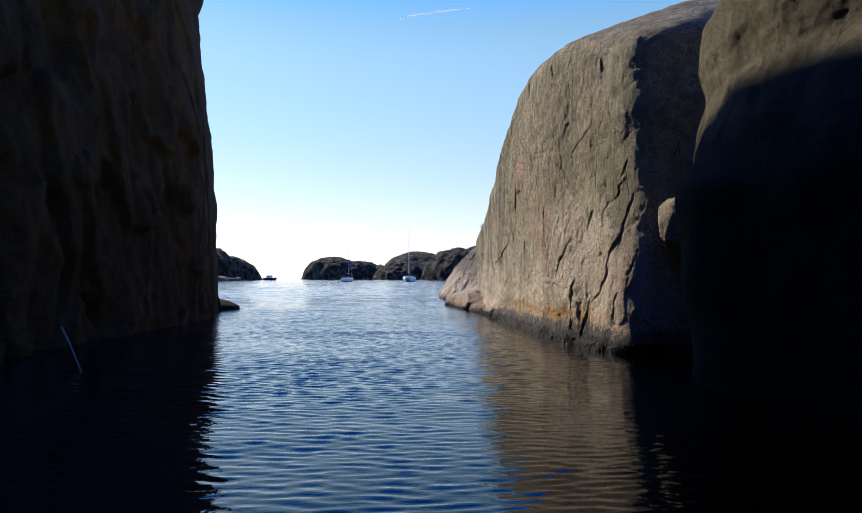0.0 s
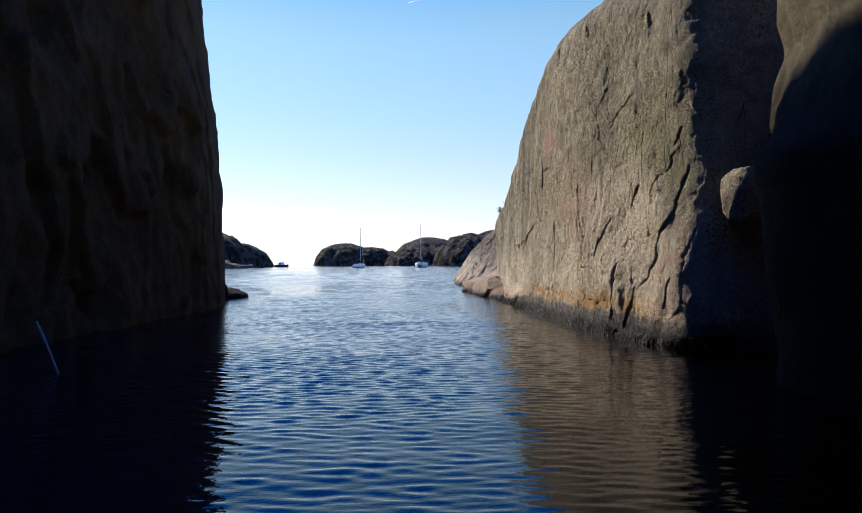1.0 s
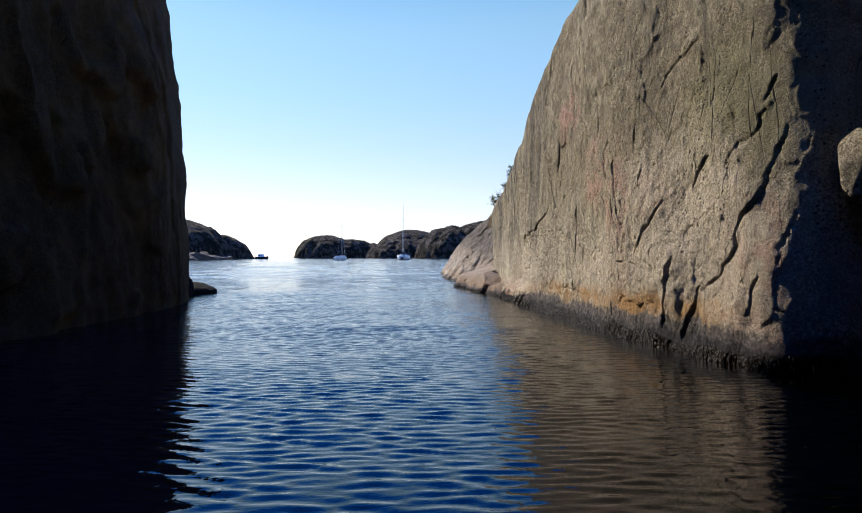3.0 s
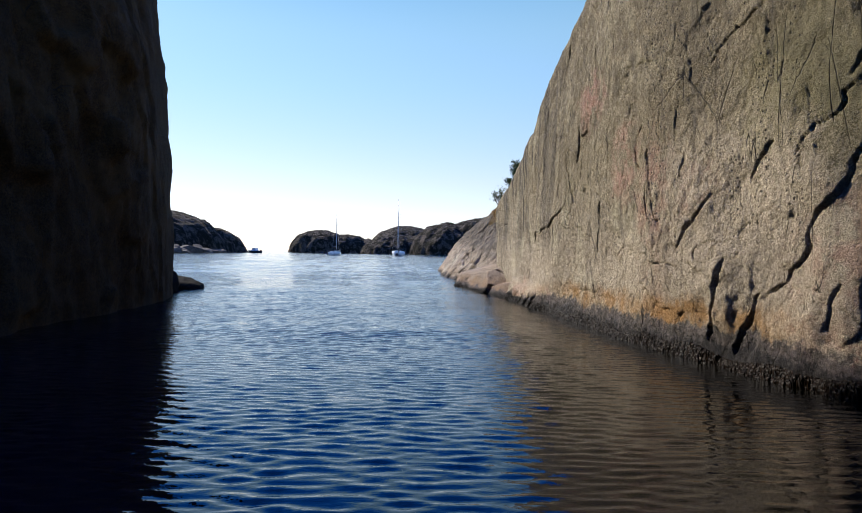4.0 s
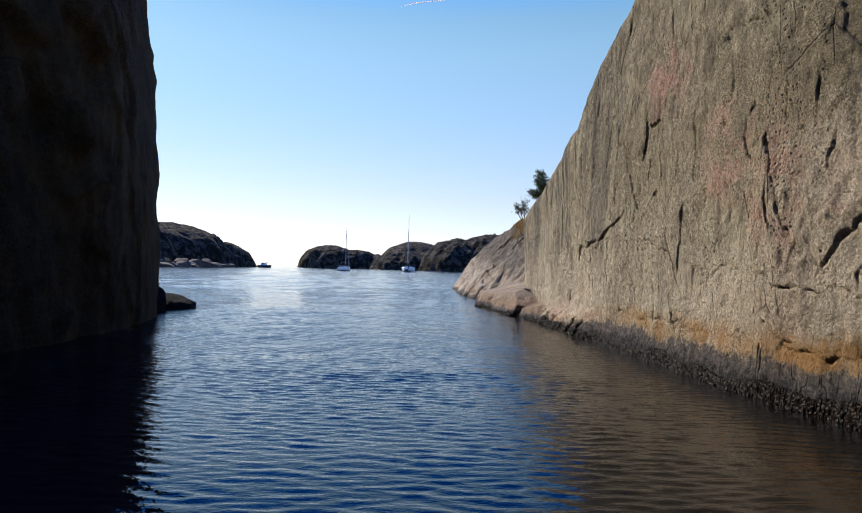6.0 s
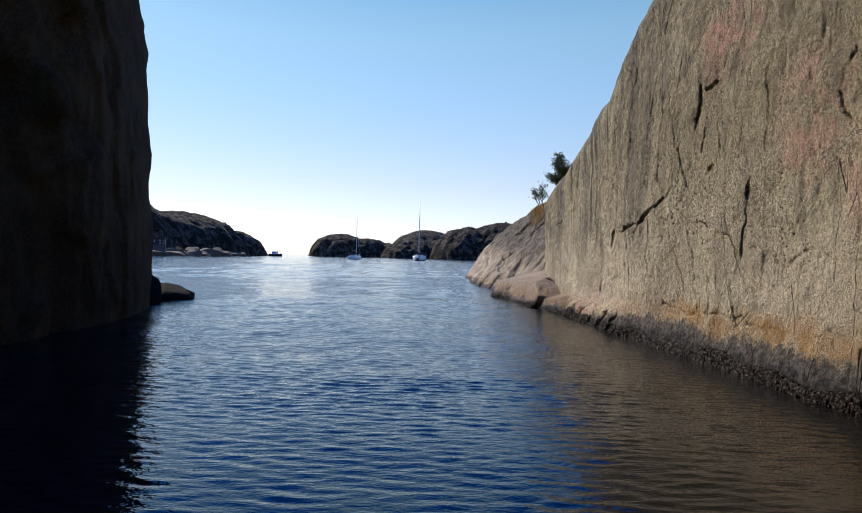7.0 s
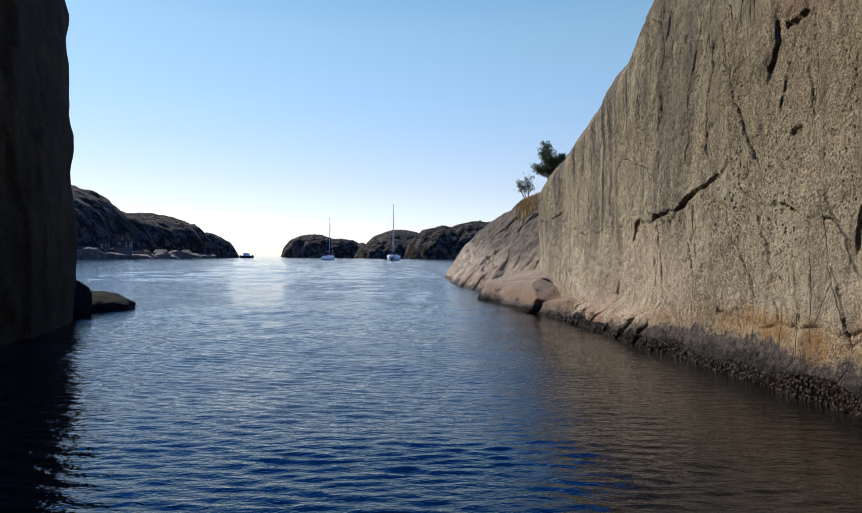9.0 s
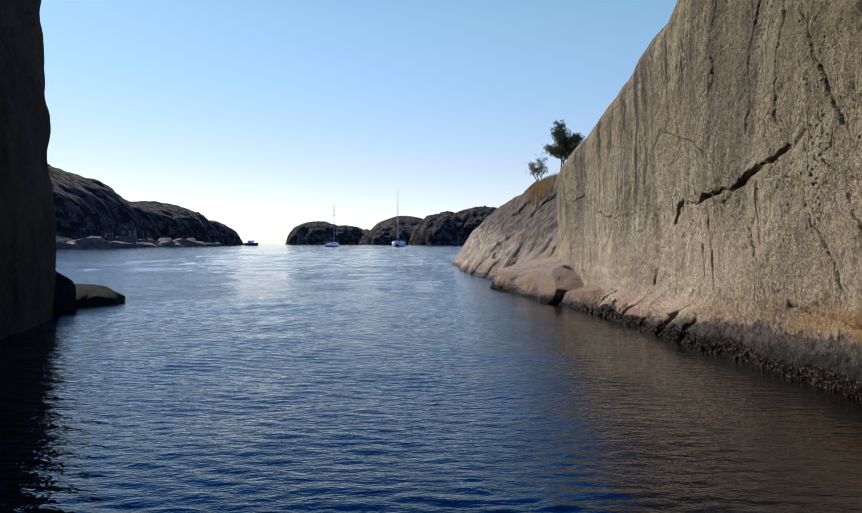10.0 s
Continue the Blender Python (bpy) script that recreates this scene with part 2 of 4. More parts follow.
        # ochre, then black lichen, at the tide line
        ochre = k.math("MULTIPLY", k.band(level, 0.3, 0.4), k.band(level, 0.52, 0.74, 1, 0))
        ochre = k.math("MULTIPLY", ochre, k.math("MULTIPLY", k.band(y, 10.2, 11.2), k.band(y, 16.5, 18.0, 0.9, 0.3)))
        ochre = k.math("MULTIPLY", ochre, k.band(k.noise(1.1, 5, 0.6), 0.38, 0.6, 0.3, 1))
        c = k.mix(ochre, c, k.mix(mid, (0.33, 0.15, 0.03), (0.4, 0.23, 0.08)))
        c = k.mix(k.band(level, 0.3, 0.42, 0.9, 0), c, k.mix(k.band(patch, 0.4, 0.6), (0.022, 0.018, 0.019), (0.085, 0.07, 0.07)))
        c = k.mix(k.band(level, 0.15, 0.27, 0.95, 0), c, k.mix(k.band(patch, 0.4, 0.6), (0.006, 0.0055, 0.0055), (0.032, 0.027, 0.026)))
    if lit_lichen:
        # olive lichen, made paler towards the top to paint in the sunlit crest
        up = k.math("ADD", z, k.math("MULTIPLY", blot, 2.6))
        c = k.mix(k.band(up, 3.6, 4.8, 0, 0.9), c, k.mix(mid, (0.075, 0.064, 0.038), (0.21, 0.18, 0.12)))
    if stains:
        # dark run-off bands down the far half
        bands = k.math("MULTIPLY", k.band(k.noise(1.0, 5, 0.6, stretch=(1.7, 1.7, 0.07)), 0.51, 0.6), k.math("MULTIPLY", k.band(y, 16.6, 18.0), k.band(k.math("ADD", z, blot), 1.3, 2.4)))
        c = k.mix(k.math("MULTIPLY", bands, 0.6), c, k.mix(k.band(grain, 0.42, 0.58), (0.04, 0.034, 0.028), (0.13, 0.11, 0.09)))
        # steep hairline joints
        cut = k.math("ABSOLUTE", k.math("SUBTRACT", k.noise(1.0, 3, 0.6, stretch=(1.6, 1.6, 0.13)), 0.5))
        cut = k.math("MULTIPLY", k.band(cut, 0.0, 0.005, 1, 0), k.band(k.noise(0.9, 3, 0.5), 0.48, 0.56))
        if folded:
            turned = k.node("ShaderNodeVectorRotate", Vector=k.pos, Axis=(1.0, 0.0, 0.0), Angle=radians(-38))
            folds = k.node("ShaderNodeTexNoise", Vector=k.scaled((0.3, 3.2, 0.35), turned.outputs[0]), Scale=1.0, Detail=4.0, Roughness=0.6).outputs[0]
            vein = k.band(k.math("ABSOLUTE", k.math("SUBTRACT", folds, 0.5)), 0.0, 0.014, 1, 0)
            cut = k.math("MAXIMUM", cut, vein)
            c = k.mix(k.band(folds, 0.5, 0.62, 0, 0.45), c, (0.12, 0.095, 0.075))
        c = k.mix(k.math("MULTIPLY", cut, 0.9), c, (0.025, 0.021, 0.017))
        # black lichen specks that follow the run-off
        runs = k.band(k.noise(1.0, 4, 0.6, stretch=(2.2, 2.2, 0.22)), 0.52, 0.58)
        speck = k.math("MULTIPLY", k.band(k.voronoi(17), 0.18, 0.3, 1, 0), k.math("MULTIPLY", runs, k.band(z, 0.9, 1.5)))
        c = k.mix(k.math("MULTIPLY", speck, 0.85), c, (0.025, 0.021, 0.018))
    # hairline joints
    seam = k.voronoi(1.5, "DISTANCE_TO_EDGE", stretch=(1.0, 1.0, 0.42))
    seam = k.math("MULTIPLY", k.band(seam, 0.0, 0.012, 1, 0), k.band(k.noise(0.8, 3, 0.5), 0.54, 0.62))
    c = k.mix(k.math("MULTIPLY", seam, 0.7), c, (0.03, 0.026, 0.022))
    pit = k.band(k.voronoi(26), 0.1, 0.3, 0, 1)
    h = k.math("ADD", k.math("MULTIPLY", grain, 0.55), k.math("ADD", k.math("MULTIPLY", fine, 0.2), k.math("MULTIPLY", patch, 0.4)))
    nb = k.bump(mid, 0.8, 0.09)
    nb = k.bump(h, 1.0, 0.06, nb)
    nb = k.bump(k.math("SUBTRACT", k.math("MULTIPLY", pit, 0.45), seam), 0.9, 0.014, nb)
    if stains:
        nb = k.bump(k.math("SUBTRACT", 1.0, k.math("MAXIMUM", cut, speck)), 1.0, 0.03, nb)
    return k.done(c, k.band(grain, 0.3, 0.7, 0.78, 0.95), nb, Specular_IOR_Level=shine)


ROCK = granite("weathered_granite", (0.13, 0.107, 0.074), (0.76, 0.635, 0.455))
ROCK_SLAB = granite("brown_slab_granite", (0.075, 0.052, 0.038), (0.40, 0.28, 0.2))
ROCK_WHALE = granite("pink_washed_granite", (0.24, 0.175, 0.125), (0.84, 0.66, 0.48), folded=True)
ROCK_PALE = granite("washed_granite", (0.20, 0.155, 0.12), (0.44, 0.35, 0.27), stains=False)
# granite for the shaded cliff: the shade is put into a darker, warmer base
ROCK_SHADE = granite("shade_darkened_granite", (0.032, 0.018, 0.007), (0.1, 0.058, 0.021), stains=False, shine=0.06)
# tip rocks turn their unlit side: that shade is a near-black base colour
ROCK_SHADE_BLACK = granite("shade_black_rock", (0.006, 0.0055, 0.005), (0.016, 0.014, 0.012), stains=False, shine=0.05)
SHORE = granite("grey_shore_rock", (0.035, 0.029, 0.024), (0.15, 0.12, 0.095), stains=False)
# deep shade painted as a dark base, sunlight as a lighter crest
ROCK_SHADE_CREST = granite("shade_dark_lit_crest", (0.017, 0.012, 0.0075), (0.045, 0.033, 0.021), stains=False, lit_lichen=True, shine=0.06)


def water_material():
    k = Mat("sea_water")
    x, y, z = k.split()
    # sheltered strip under the cliff; the cliff's dark reflection is painted into its colour
    edge = k.math("ADD", x, k.math("MULTIPLY", k.math("SUBTRACT", k.noise(0.4, 3), 0.5), 0.8))
    mirror_strip = k.math("MULTIPLY", k.band(edge, -0.2, 1.4), k.band(y, 27, 34, 1, 0))
    a = k.noise(4.5, 3, 0.55, stretch=(0.45, 1.0, 1.0), distort=0.4)
    b = k.noise(17, 3, 0.6, stretch=(0.45, 1.0, 1.0), distort=0.3)
    calm = k.band(mirror_strip, 0, 1, 1.0, 0.7)
    # far off, only the near sides of the wavelets show
    n = k.bump(k.math("MULTIPLY", k.math("MAXIMUM", k.math("SUBTRACT", y, 16.0), 0.0), 0.018), 1.0, 1.0)
    n = k.bump(a, k.math("MULTIPLY", calm, k.band(y, 12, 40, 0.02, 0.12)), 0.06, n)
    n = k.bump(b, k.math("MULTIPLY", calm, k.band(y, 7, 17, 0.12, 0.55)), 0.022, n)
    # gorge shade painted as a blacker base; clear blue over the deep bay
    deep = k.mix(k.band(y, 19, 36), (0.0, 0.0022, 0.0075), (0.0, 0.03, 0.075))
    c = k.mix(mirror_strip, deep, (0.0012, 0.001, 0.0005))
    # wind on the open water beyond the cliffs, in streaks
    streak = k.noise(1.0, 4, 0.6, stretch=(0.02, 0.16, 1))
    open_sea = k.math("ADD", k.band(y, 10, 80, 0.02, 0.05), k.math("MULTIPLY", k.band(y, 20, 120), k.band(streak, 0.35, 0.65, -0.04, 0.05)))
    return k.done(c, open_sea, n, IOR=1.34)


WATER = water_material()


def hill_material(name, rock, plants):
    k = Mat(name)
    a = k.noise(0.3, 8, 0.72)
    b = k.noise(1.7, 7, 0.75)
    lay = k.noise(0.8, 6, 0.75, stretch=(0.5, 0.5, 4.0))
    c = k.mix(k.band(b, 0.4, 0.6), tuple(v * 0.4 for v in rock), tuple(v * 1.3 for v in rock))
    c = k.mix(k.band(lay, 0.5, 0.6, 0, 0.7), c, tuple(v * 0.25 for v in rock))
    c = k.mix(k.band(a, 0.46, 0.52, 0, 0.97), c, k.mix(b, tuple(v * 0.5 for v in plants), plants))
    return k.done(c, 0.95, k.bump(k.math("ADD", b, lay), 1.0, 1.3), Specular_IOR_Level=0.15)


HILL = hill_material("heath_and_rock", (0.13, 0.108, 0.09), (0.02, 0.019, 0.011))


def plain(name, colour, rough=0.5, metal=0.0, vary=0.15, scale=3.0):
    k = Mat(name)
    f = k.noise(scale, 5, 0.6)
    c = k.mix(k.band(f, 0.3, 0.7), tuple(v * (1 - vary) for v in colour), tuple(min(1, v * (1 + vary)) for v in colour))
    return k.done(c, rough, Metallic=metal)


GELCOAT = plain("white_gelcoat", (0.74, 0.75, 0.76), 0.3)
DARK_HULL = plain("navy_hull_paint", (0.02, 0.025, 0.04), 0.3)
ALU = plain("anodised_mast", (0.35, 0.35, 0.36), 0.4, 0.6)
CANVAS = plain("dark_blue_canvas", (0.02, 0.03, 0.055), 0.9)
TINT = plain("tinted_window", (0.02, 0.025, 0.03), 0.08)
TEAK = plain("weathered_teak", (0.25, 0.19, 0.13), 0.8)
RUBBER = plain("grey_rubber_dinghy", (0.06, 0.06, 0.065), 0.7)
TIMBER = plain("black_stained_boards", (0.03, 0.026, 0.025), 0.85)
WHITE_TRIM = plain("weathered_white_trim", (0.42, 0.42, 0.41), 0.7)
SLATE = plain("dark_roof_tiles", (0.06, 0.06, 0.07), 0.7)
BARK = plain("grey_brown_bark", (0.11, 0.085, 0.06), 0.9, vary=0.4, scale=30)
DRIFTWOOD = plain("bleached_driftwood", (0.22, 0.2, 0.175), 0.85, vary=0.3, scale=25)
def vapour_material():
    k = Mat("ice_vapour")
    k.done((0.95, 0.95, 0.95), 1.0)
    thin = k.node("ShaderNodeBsdfTranslucent", Color=(0.95, 0.95, 0.95, 1))
    both = k.node("ShaderNodeMixShader", Fac=0.6)
    k.t.links.new(k.b.outputs[0], both.inputs[1])
    k.t.links.new(thin.outputs[0], both.inputs[2])
    k.t.links.new(both.outputs[0], k.t.nodes["Material Output"].inputs[0])
    return k.m


VAPOUR = vapour_material()


def leaf_material(name, a, b):
    k = Mat(name)
    r = k.node("ShaderNodeNewGeometry").outputs["Random Per Island"]
    return k.done(k.mix(r, a, b), 0.6, Specular_IOR_Level=0.3)


LEAF = leaf_material("rowan_leaves", (0.035, 0.06, 0.015), (0.10, 0.13, 0.035))
SHRUB = leaf_material("dark_shrub_leaves", (0.02, 0.03, 0.012), (0.05, 0.06, 0.025))
GRASS = leaf_material("dry_grass_blades", (0.42, 0.29, 0.10), (0.62, 0.47, 0.22))
KELP = leaf_material("wet_bladder_wrack", (0.002, 0.0012, 0.0007), (0.013, 0.0065, 0.0028))
KELP.node_tree.nodes["Principled BSDF"].inputs["Roughness"].default_value = 0.45
KELP.node_tree.nodes["Principled BSDF"].inputs["Specular IOR Level"].default_value = 0.03


# ---- large structure: water ----
def sea():
    """One sheet of water: fine ripples as geometry round the channel, growing coarser to the horizon."""
    ys = [-40.0]
    while ys[-1] < 4200:
        y = ys[-1]
        ys.append(y + (0.8 if y < -2 else 0.2 if y < 2.6 else 0.023 if y < 14.5 else 0.034 if y < 24 else 0.04 * (1 + max(y - 25, 0) * 0.5)))
    half = [0.0]
    while half[-1] < 4200:
        h = half[-1]
        half.append(h + (0.045 if h < 4.4 else 0.045 * (1 + (h - 4.4) * 1.5)))
    xs = np.array([-v for v in half[:0:-1]] + half) - 1.6
    X, Y = np.meshgrid(xs, np.array(ys), indexing="ij")
    cell_y = np.gradient(Y, axis=1)
    cell = np.maximum(np.gradient(X, axis=0), np.gradient(Y, axis=1))
    rng = np.random.RandomState(3)
    Z = np.zeros_like(X)
    p = np.stack([X, Y, np.zeros_like(X)], -1)
    gust = (0.75 + 0.5 * fbm(p, 0.22, 3, seed=4)) * (1 - 0.35 * smooth(-0.3, 1.5, X) * smooth(40, 28, Y))
    warps = [1.4 * fbm(p, 0.7, 2, seed=i + 10) for i in range(4)]
    cell_x = np.gradient(X, axis=0)
    for i in range(40):
        wl = 0.066 * (0.22 / 0.066) ** rng.rand()
        a = rng.normal(0, 0.46) + (0.12 if wl < 0.2 else -0.12)
        slope = 0.058 if wl < 0.13 else 0.042 if wl < 0.19 else 0.015
        kx, ky = math.sin(a) * 2 * math.pi / wl, math.cos(a) * 2 * math.pi / wl
        phase = kx * X + ky * Y + rng.rand() * 6.28 + warps[i % 4]
        amp = slope * wl / (2 * math.pi) * smooth(0.46, 0.26, (cell_x * abs(math.sin(a)) + cell_y * math.cos(a)) / wl)
        Z += amp * (2.6 * (0.64 - np.abs(np.sin(phase / 2))) if i % 3 else np.sin(phase) + 0.22 * np.sin(2 * phase + 1.2))
    Z *= gust * (1 - 0.3 * smooth(11.5, 18, Y))
    far = smooth(14, 60, Y)
    for i in range(18):
        wl = 1.0 * 8.0 ** rng.rand()
        a = rng.normal(0, 0.5)
        kx, ky = math.sin(a) * 2 * math.pi / wl, math.cos(a) * 2 * math.pi / wl
        Z += (0.003 + 0.006 * far) * wl / (2 * math.pi) * smooth(0.5, 0.25, cell_y / wl) * np.sin(kx * X + ky * Y + rng.rand() * 6.28 + 1.5 * warps[i % 4])
    P = np.stack([X, Y, Z], -1)
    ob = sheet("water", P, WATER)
    return tagged(ob, "rippled dark blue sea water filling the rocky channel", "water", kind="structure")


sea()

# ---- large structure: the sunlit cliff ----
# cracks in the face: width in metres, then places along the face (y) and up it (z); the rock above or beyond a crack stands proud
CRACKS_FAR = [
    (0.1, [(17.08, 2.13), (17.52, 1.93), (17.85, 1.84), (18.21, 1.71), (19.33, 1.63)]),
    (0.022, [(17.11, 1.97), (16.93, 1.83), (16.1, 1.61), (15.67, 1.48), (15.26, 1.36)]),
    (0.02, [(17.4, 1.79), (16.93, 1.66), (16.47, 1.54)]),
    (0.03, [(17.21, 3.57), (17.04, 2.9), (16.8, 2.37), (16.56, 1.88)]),
    (0.022, [(17.43, 3.65), (17.51, 2.77), (17.47, 2.29), (17.32, 2.09)]),
    (0.022, [(17.72, 3.81), (18.0, 3.08), (17.95, 2.23)]),
    (0.024, [(18.55, 4.32), (18.71, 3.6), (18.82, 2.78)]),
    (0.08, [(16.32, 3.36), (16.27, 3.12), (16.48, 2.75)]),
    (0.04, [(16.18, 2.77), (16.29, 2.5)]),
    (0.08, [(15.9, 3.27), (16.08, 3.25), (16.19, 3.21)]),
    (0.02, [(15.97, 3.09), (15.85, 2.54), (15.83, 2.24)]),
    (0.024, [(16.03, 2.28), (16.17, 2.22)]),
    (0.024, [(19.42, 3.6), (19.6, 2.7), (19.5, 1.9)]),
]
CRACKS_LOW = [
    (0.026, [(17.08, 1.63), (16.98, 1.32), (16.73, 0.94), (16.52, 0.55)]),
    (0.02, [(16.57, 1.81), (16.46, 1.25), (16.31, 0.9)]),
    (0.02, [(16.38, 0.85), (16.21, 0.56)]),
    (0.02, [(16.25, 0.78), (16.07, 0.57)]),
    (0.02, [(16.08, 1.1), (16.04, 0.82), (15.95, 0.59)]),
    (0.02, [(15.59, 1.07), (15.44, 0.66), (15.35, 0.4)]),
    (0.028, [(17.39, 0.52), (16.25, 0.56), (15.29, 0.6), (14.4, 0.5)]),
    (0.05, [(18.77, 1.5), (18.72, 0.93), (18.61, 0.62)]),
    (0.022, [(17.96, 1.4), (17.74, 0.96), (17.62, 0.66)]),
    (0.08, [(19.37, 1.69), (19.75, 1.36)]),
    (0.035, [(25.37, 2.05), (22.8, 1.68), (20.6, 1.67), (19.97, 1.54)]),
    (0.04, [(20.32, 0.8), (20.39, 0.51)]),
    (0.07, [(15.1, 2.05), (15.2, 1.75), (15.27, 1.47), (15.36, 1.19)]),
]
CRACKS_MID = [
    (0.085, [(11.99, 1.89), (12.25, 1.65), (12.48, 1.42), (12.69, 1.17)]),
    (0.035, [(12.44, 1.69), (12.65, 1.65)]),
    (0.045, [(13.28, 2.21), (13.1, 1.67), (12.92, 1.39)]),
    (0.028, [(15.1, 1.33), (13.48, 1.18), (12.69, 1.04), (11.88, 0.94)]),
    (0.022, [(13.49, 0.78), (13.15, 0.57), (12.96, 0.56)]),
    (0.022, [(13.2, 0.54), (12.36, 0.52), (11.93, 0.52)]),
    (0.11, [(11.72, 1.14), (11.84, 0.78), (11.91, 0.45), (11.93, 0.22)]),
    (0.032, [(12.16, 1.33), (12.23, 1.07)]),
    (0.02, [(12.1, 1.3), (11.68, 1.33)]),
    (0.07, [(17.0, 5.14), (17.25, 4.8), (17.48, 4.33)]),
    (0.024, [(14.76, 3.14), (14.81, 2.29)]),
    (0.024, [(15.57, 4.65), (15.48, 4.22)]),
    (0.03, [(14.11, 3.77), (13.57, 3.76), (13.18, 3.64)]),
]
CRACKS_NEAR = [
    (0.034, [(12.68, 2.92), (12.74, 2.56)]),
    (0.022, [(13.09, 3.03), (13.12, 2.64)]),
    (0.034, [(12.54, 2.36), (12.61, 2.06)]),
    (0.03, [(13.57, 2.92), (13.75, 2.59), (13.58, 2.31)]),
    (0.07, [(11.24, 3.75), (11.95, 3.49), (12.13, 3.31)]),
    (0.055, [(10.24, 2.7), (10.63, 2.38), (10.83, 2.13)]),
    (0.065, [(10.1, 2.45), (10.3, 1.89), (10.72, 1.14), (11.23, 0.73)]),
    (0.12, [(11.22, 0.81), (11.39, 0.47), (11.52, 0.15)]),
    (0.08, [(10.31, 0.95), (10.47, 0.52)]),
    (0.07, [(11.1, 2.3), (11.44, 1.97)]),
    (0.045, [(13.35, 2.6), (13.25, 1.54)]),
    (0.12, [(12.83, 5.32), (12.71, 5.08)]),
    (0.066, [(10.87, 4.79), (10.82, 4.55)]),
    (0.04, [(10.18, 2.98), (10.34, 2.73)]),
    (0.035, [(10.02, 1.57), (10.13, 1.21), (10.15, 0.85)]),
]


def jagged(line, rng):
    """A line broken up into short, uneven bits."""
    for spread in (0.05, 0.07, 0.09):
        out = [line[0]]
        for (y0, z0), (y1, z1) in zip(line[:-1], line[1:]):
            k, off = rng.uniform(0.35, 0.65), rng.gauss(0, spread)
            out += [(y0 + (y1 - y0) * k - (z1 - z0) * off, z0 + (z1 - z0) * k + (y1 - y0) * off), (y1, z1)]
        line = out
    return line


def carve(Y, Z, cracks, p, lip=0.3):
    """How deep the cracks cut at each place: a sharp notch, with the rock on one side standing proud of it."""
    rng = random.Random(77)
    wy = Y + 0.02 * fbm(p, 4.0, 4, 0.75, seed=31)
    wz = Z + 0.02 * fbm(p, 4.0, 4, 0.75, seed=32)
    deep = np.zeros_like(Y)
    step = np.zeros_like(Y)
    vary = np.clip(0.75 + 1.3 * fbm(p, 2.6, 3, seed=33), 0.4, 1.7)
    for width, line in cracks:
        line = jagged(line, rng)
        total = sum(math.dist(a, b) for a, b in zip(line[:-1], line[1:]))
        gone = 0.0
        ny, nz = line[-1][0] - line[0][0], line[-1][1] - line[0][1]
        flip = -1 if ny < 0 and abs(ny) > abs(nz) else 1
        reach = 0.12 + 3.5 * width
        near_d, near_s = np.full_like(Y, 9.0), np.zeros_like(Y)
        for (y0, z0), (y1, z1) in zip(line[:-1], line[1:]):
            pad = 2.0 * reach
            sel = (wy > min(y0, y1) - pad) & (wy < max(y0, y1) + pad) & (wz > min(z0, z1) - pad) & (wz < max(z0, z1) + pad)
            py, pz = wy[sel], wz[sel]
            dy, dz = y1 - y0, z1 - z0
            size = math.hypot(dy, dz)
            t = np.clip(((py - y0) * dy + (pz - z0) * dz) / (size * size), 0, 1)
            d = np.hypot(py - y0 - t * dy, pz - z0 - t * dz)
            along = (gone + t * size) / total
            gone += size
            fade = np.clip(np.minimum(along, 1 - along) * 7 + 0.2, 0, 1)
            w = 0.52 * width * vary[sel] * fade
            deep[sel] = np.maximum(deep[sel], (0.012 + 1.2 * w) * np.clip(1.2 * (1 - d / (0.36 * w + 0.008)), 0, 1))
            side = flip * (dy * (pz - z0) - dz * (py - y0))
            closer = d < near_d[sel]
            near_d[sel] = np.where(closer, d, near_d[sel])
            near_s[sel] = np.where(closer, np.where(side > 0, 1, 0) * w * np.exp(-(d / reach) ** 2), near_s[sel])
        step += lip * near_s
    return deep - step


def small_cracks(seed, count, y0=10.3, y1=24.0, z0=0.5, z1=5.2, thin=0.01, wide=0.028, steep=1.25):
    """Short random gashes, mostly steep, spread over the face."""
    rng = random.Random(seed)
    out = []
    for _ in range(count):
        y, z = rng.uniform(y0, y1), rng.uniform(z0, z1)
        a = rng.gauss(steep, 0.35) if rng.random() < 0.75 else rng.gauss(0.1, 0.25)
        line = [(y, z)]
        for _ in range(rng.randint(2, 4)):
            s = rng.uniform(0.1, 0.3)
            a += rng.gauss(0, 0.3)
            y, z = y - s * math.cos(a), z + s * math.sin(a)
            line.append((y, z))
        out.append((rng.uniform(thin, wide), line))
    return out


def massif(name, ctrl, steps, rows, section, spine, relief, material):
    """A rock mass: a plan curve at the water, a cross-section (inward distance, height) raised on it, leaning to a spine."""
    C = curve_points(ctrl, steps)
    M = np.array([spine(c) for c in C])
    way = M - C
    reach = np.linalg.norm(way, axis=1, keepdims=True)
    way = way / reach
    P = np.zeros((len(C), rows, 3))
    for i, c in enumerate(C):
        d, z = section(c, rows)
        P[i, :, :2] = c + way[i] * np.minimum(d, reach[i] * 0.98)[:, None]
        P[i, :, 2] = z
    n = grid_normals(P)
    if np.mean(np.sum(n[:, : rows // 2, :2] * way[:, None, :], -1)) > 0:
        n = -n
    P = P + n * relief(P)[..., None]
    ob = sheet(name, P, material)
    me = ob.data
    if np.dot(np.array(me.polygons[len(C) // 2 * (rows - 1) + 5].normal), n[len(C) // 2, 5]) < 0:
        me.flip_normals()
    return ob


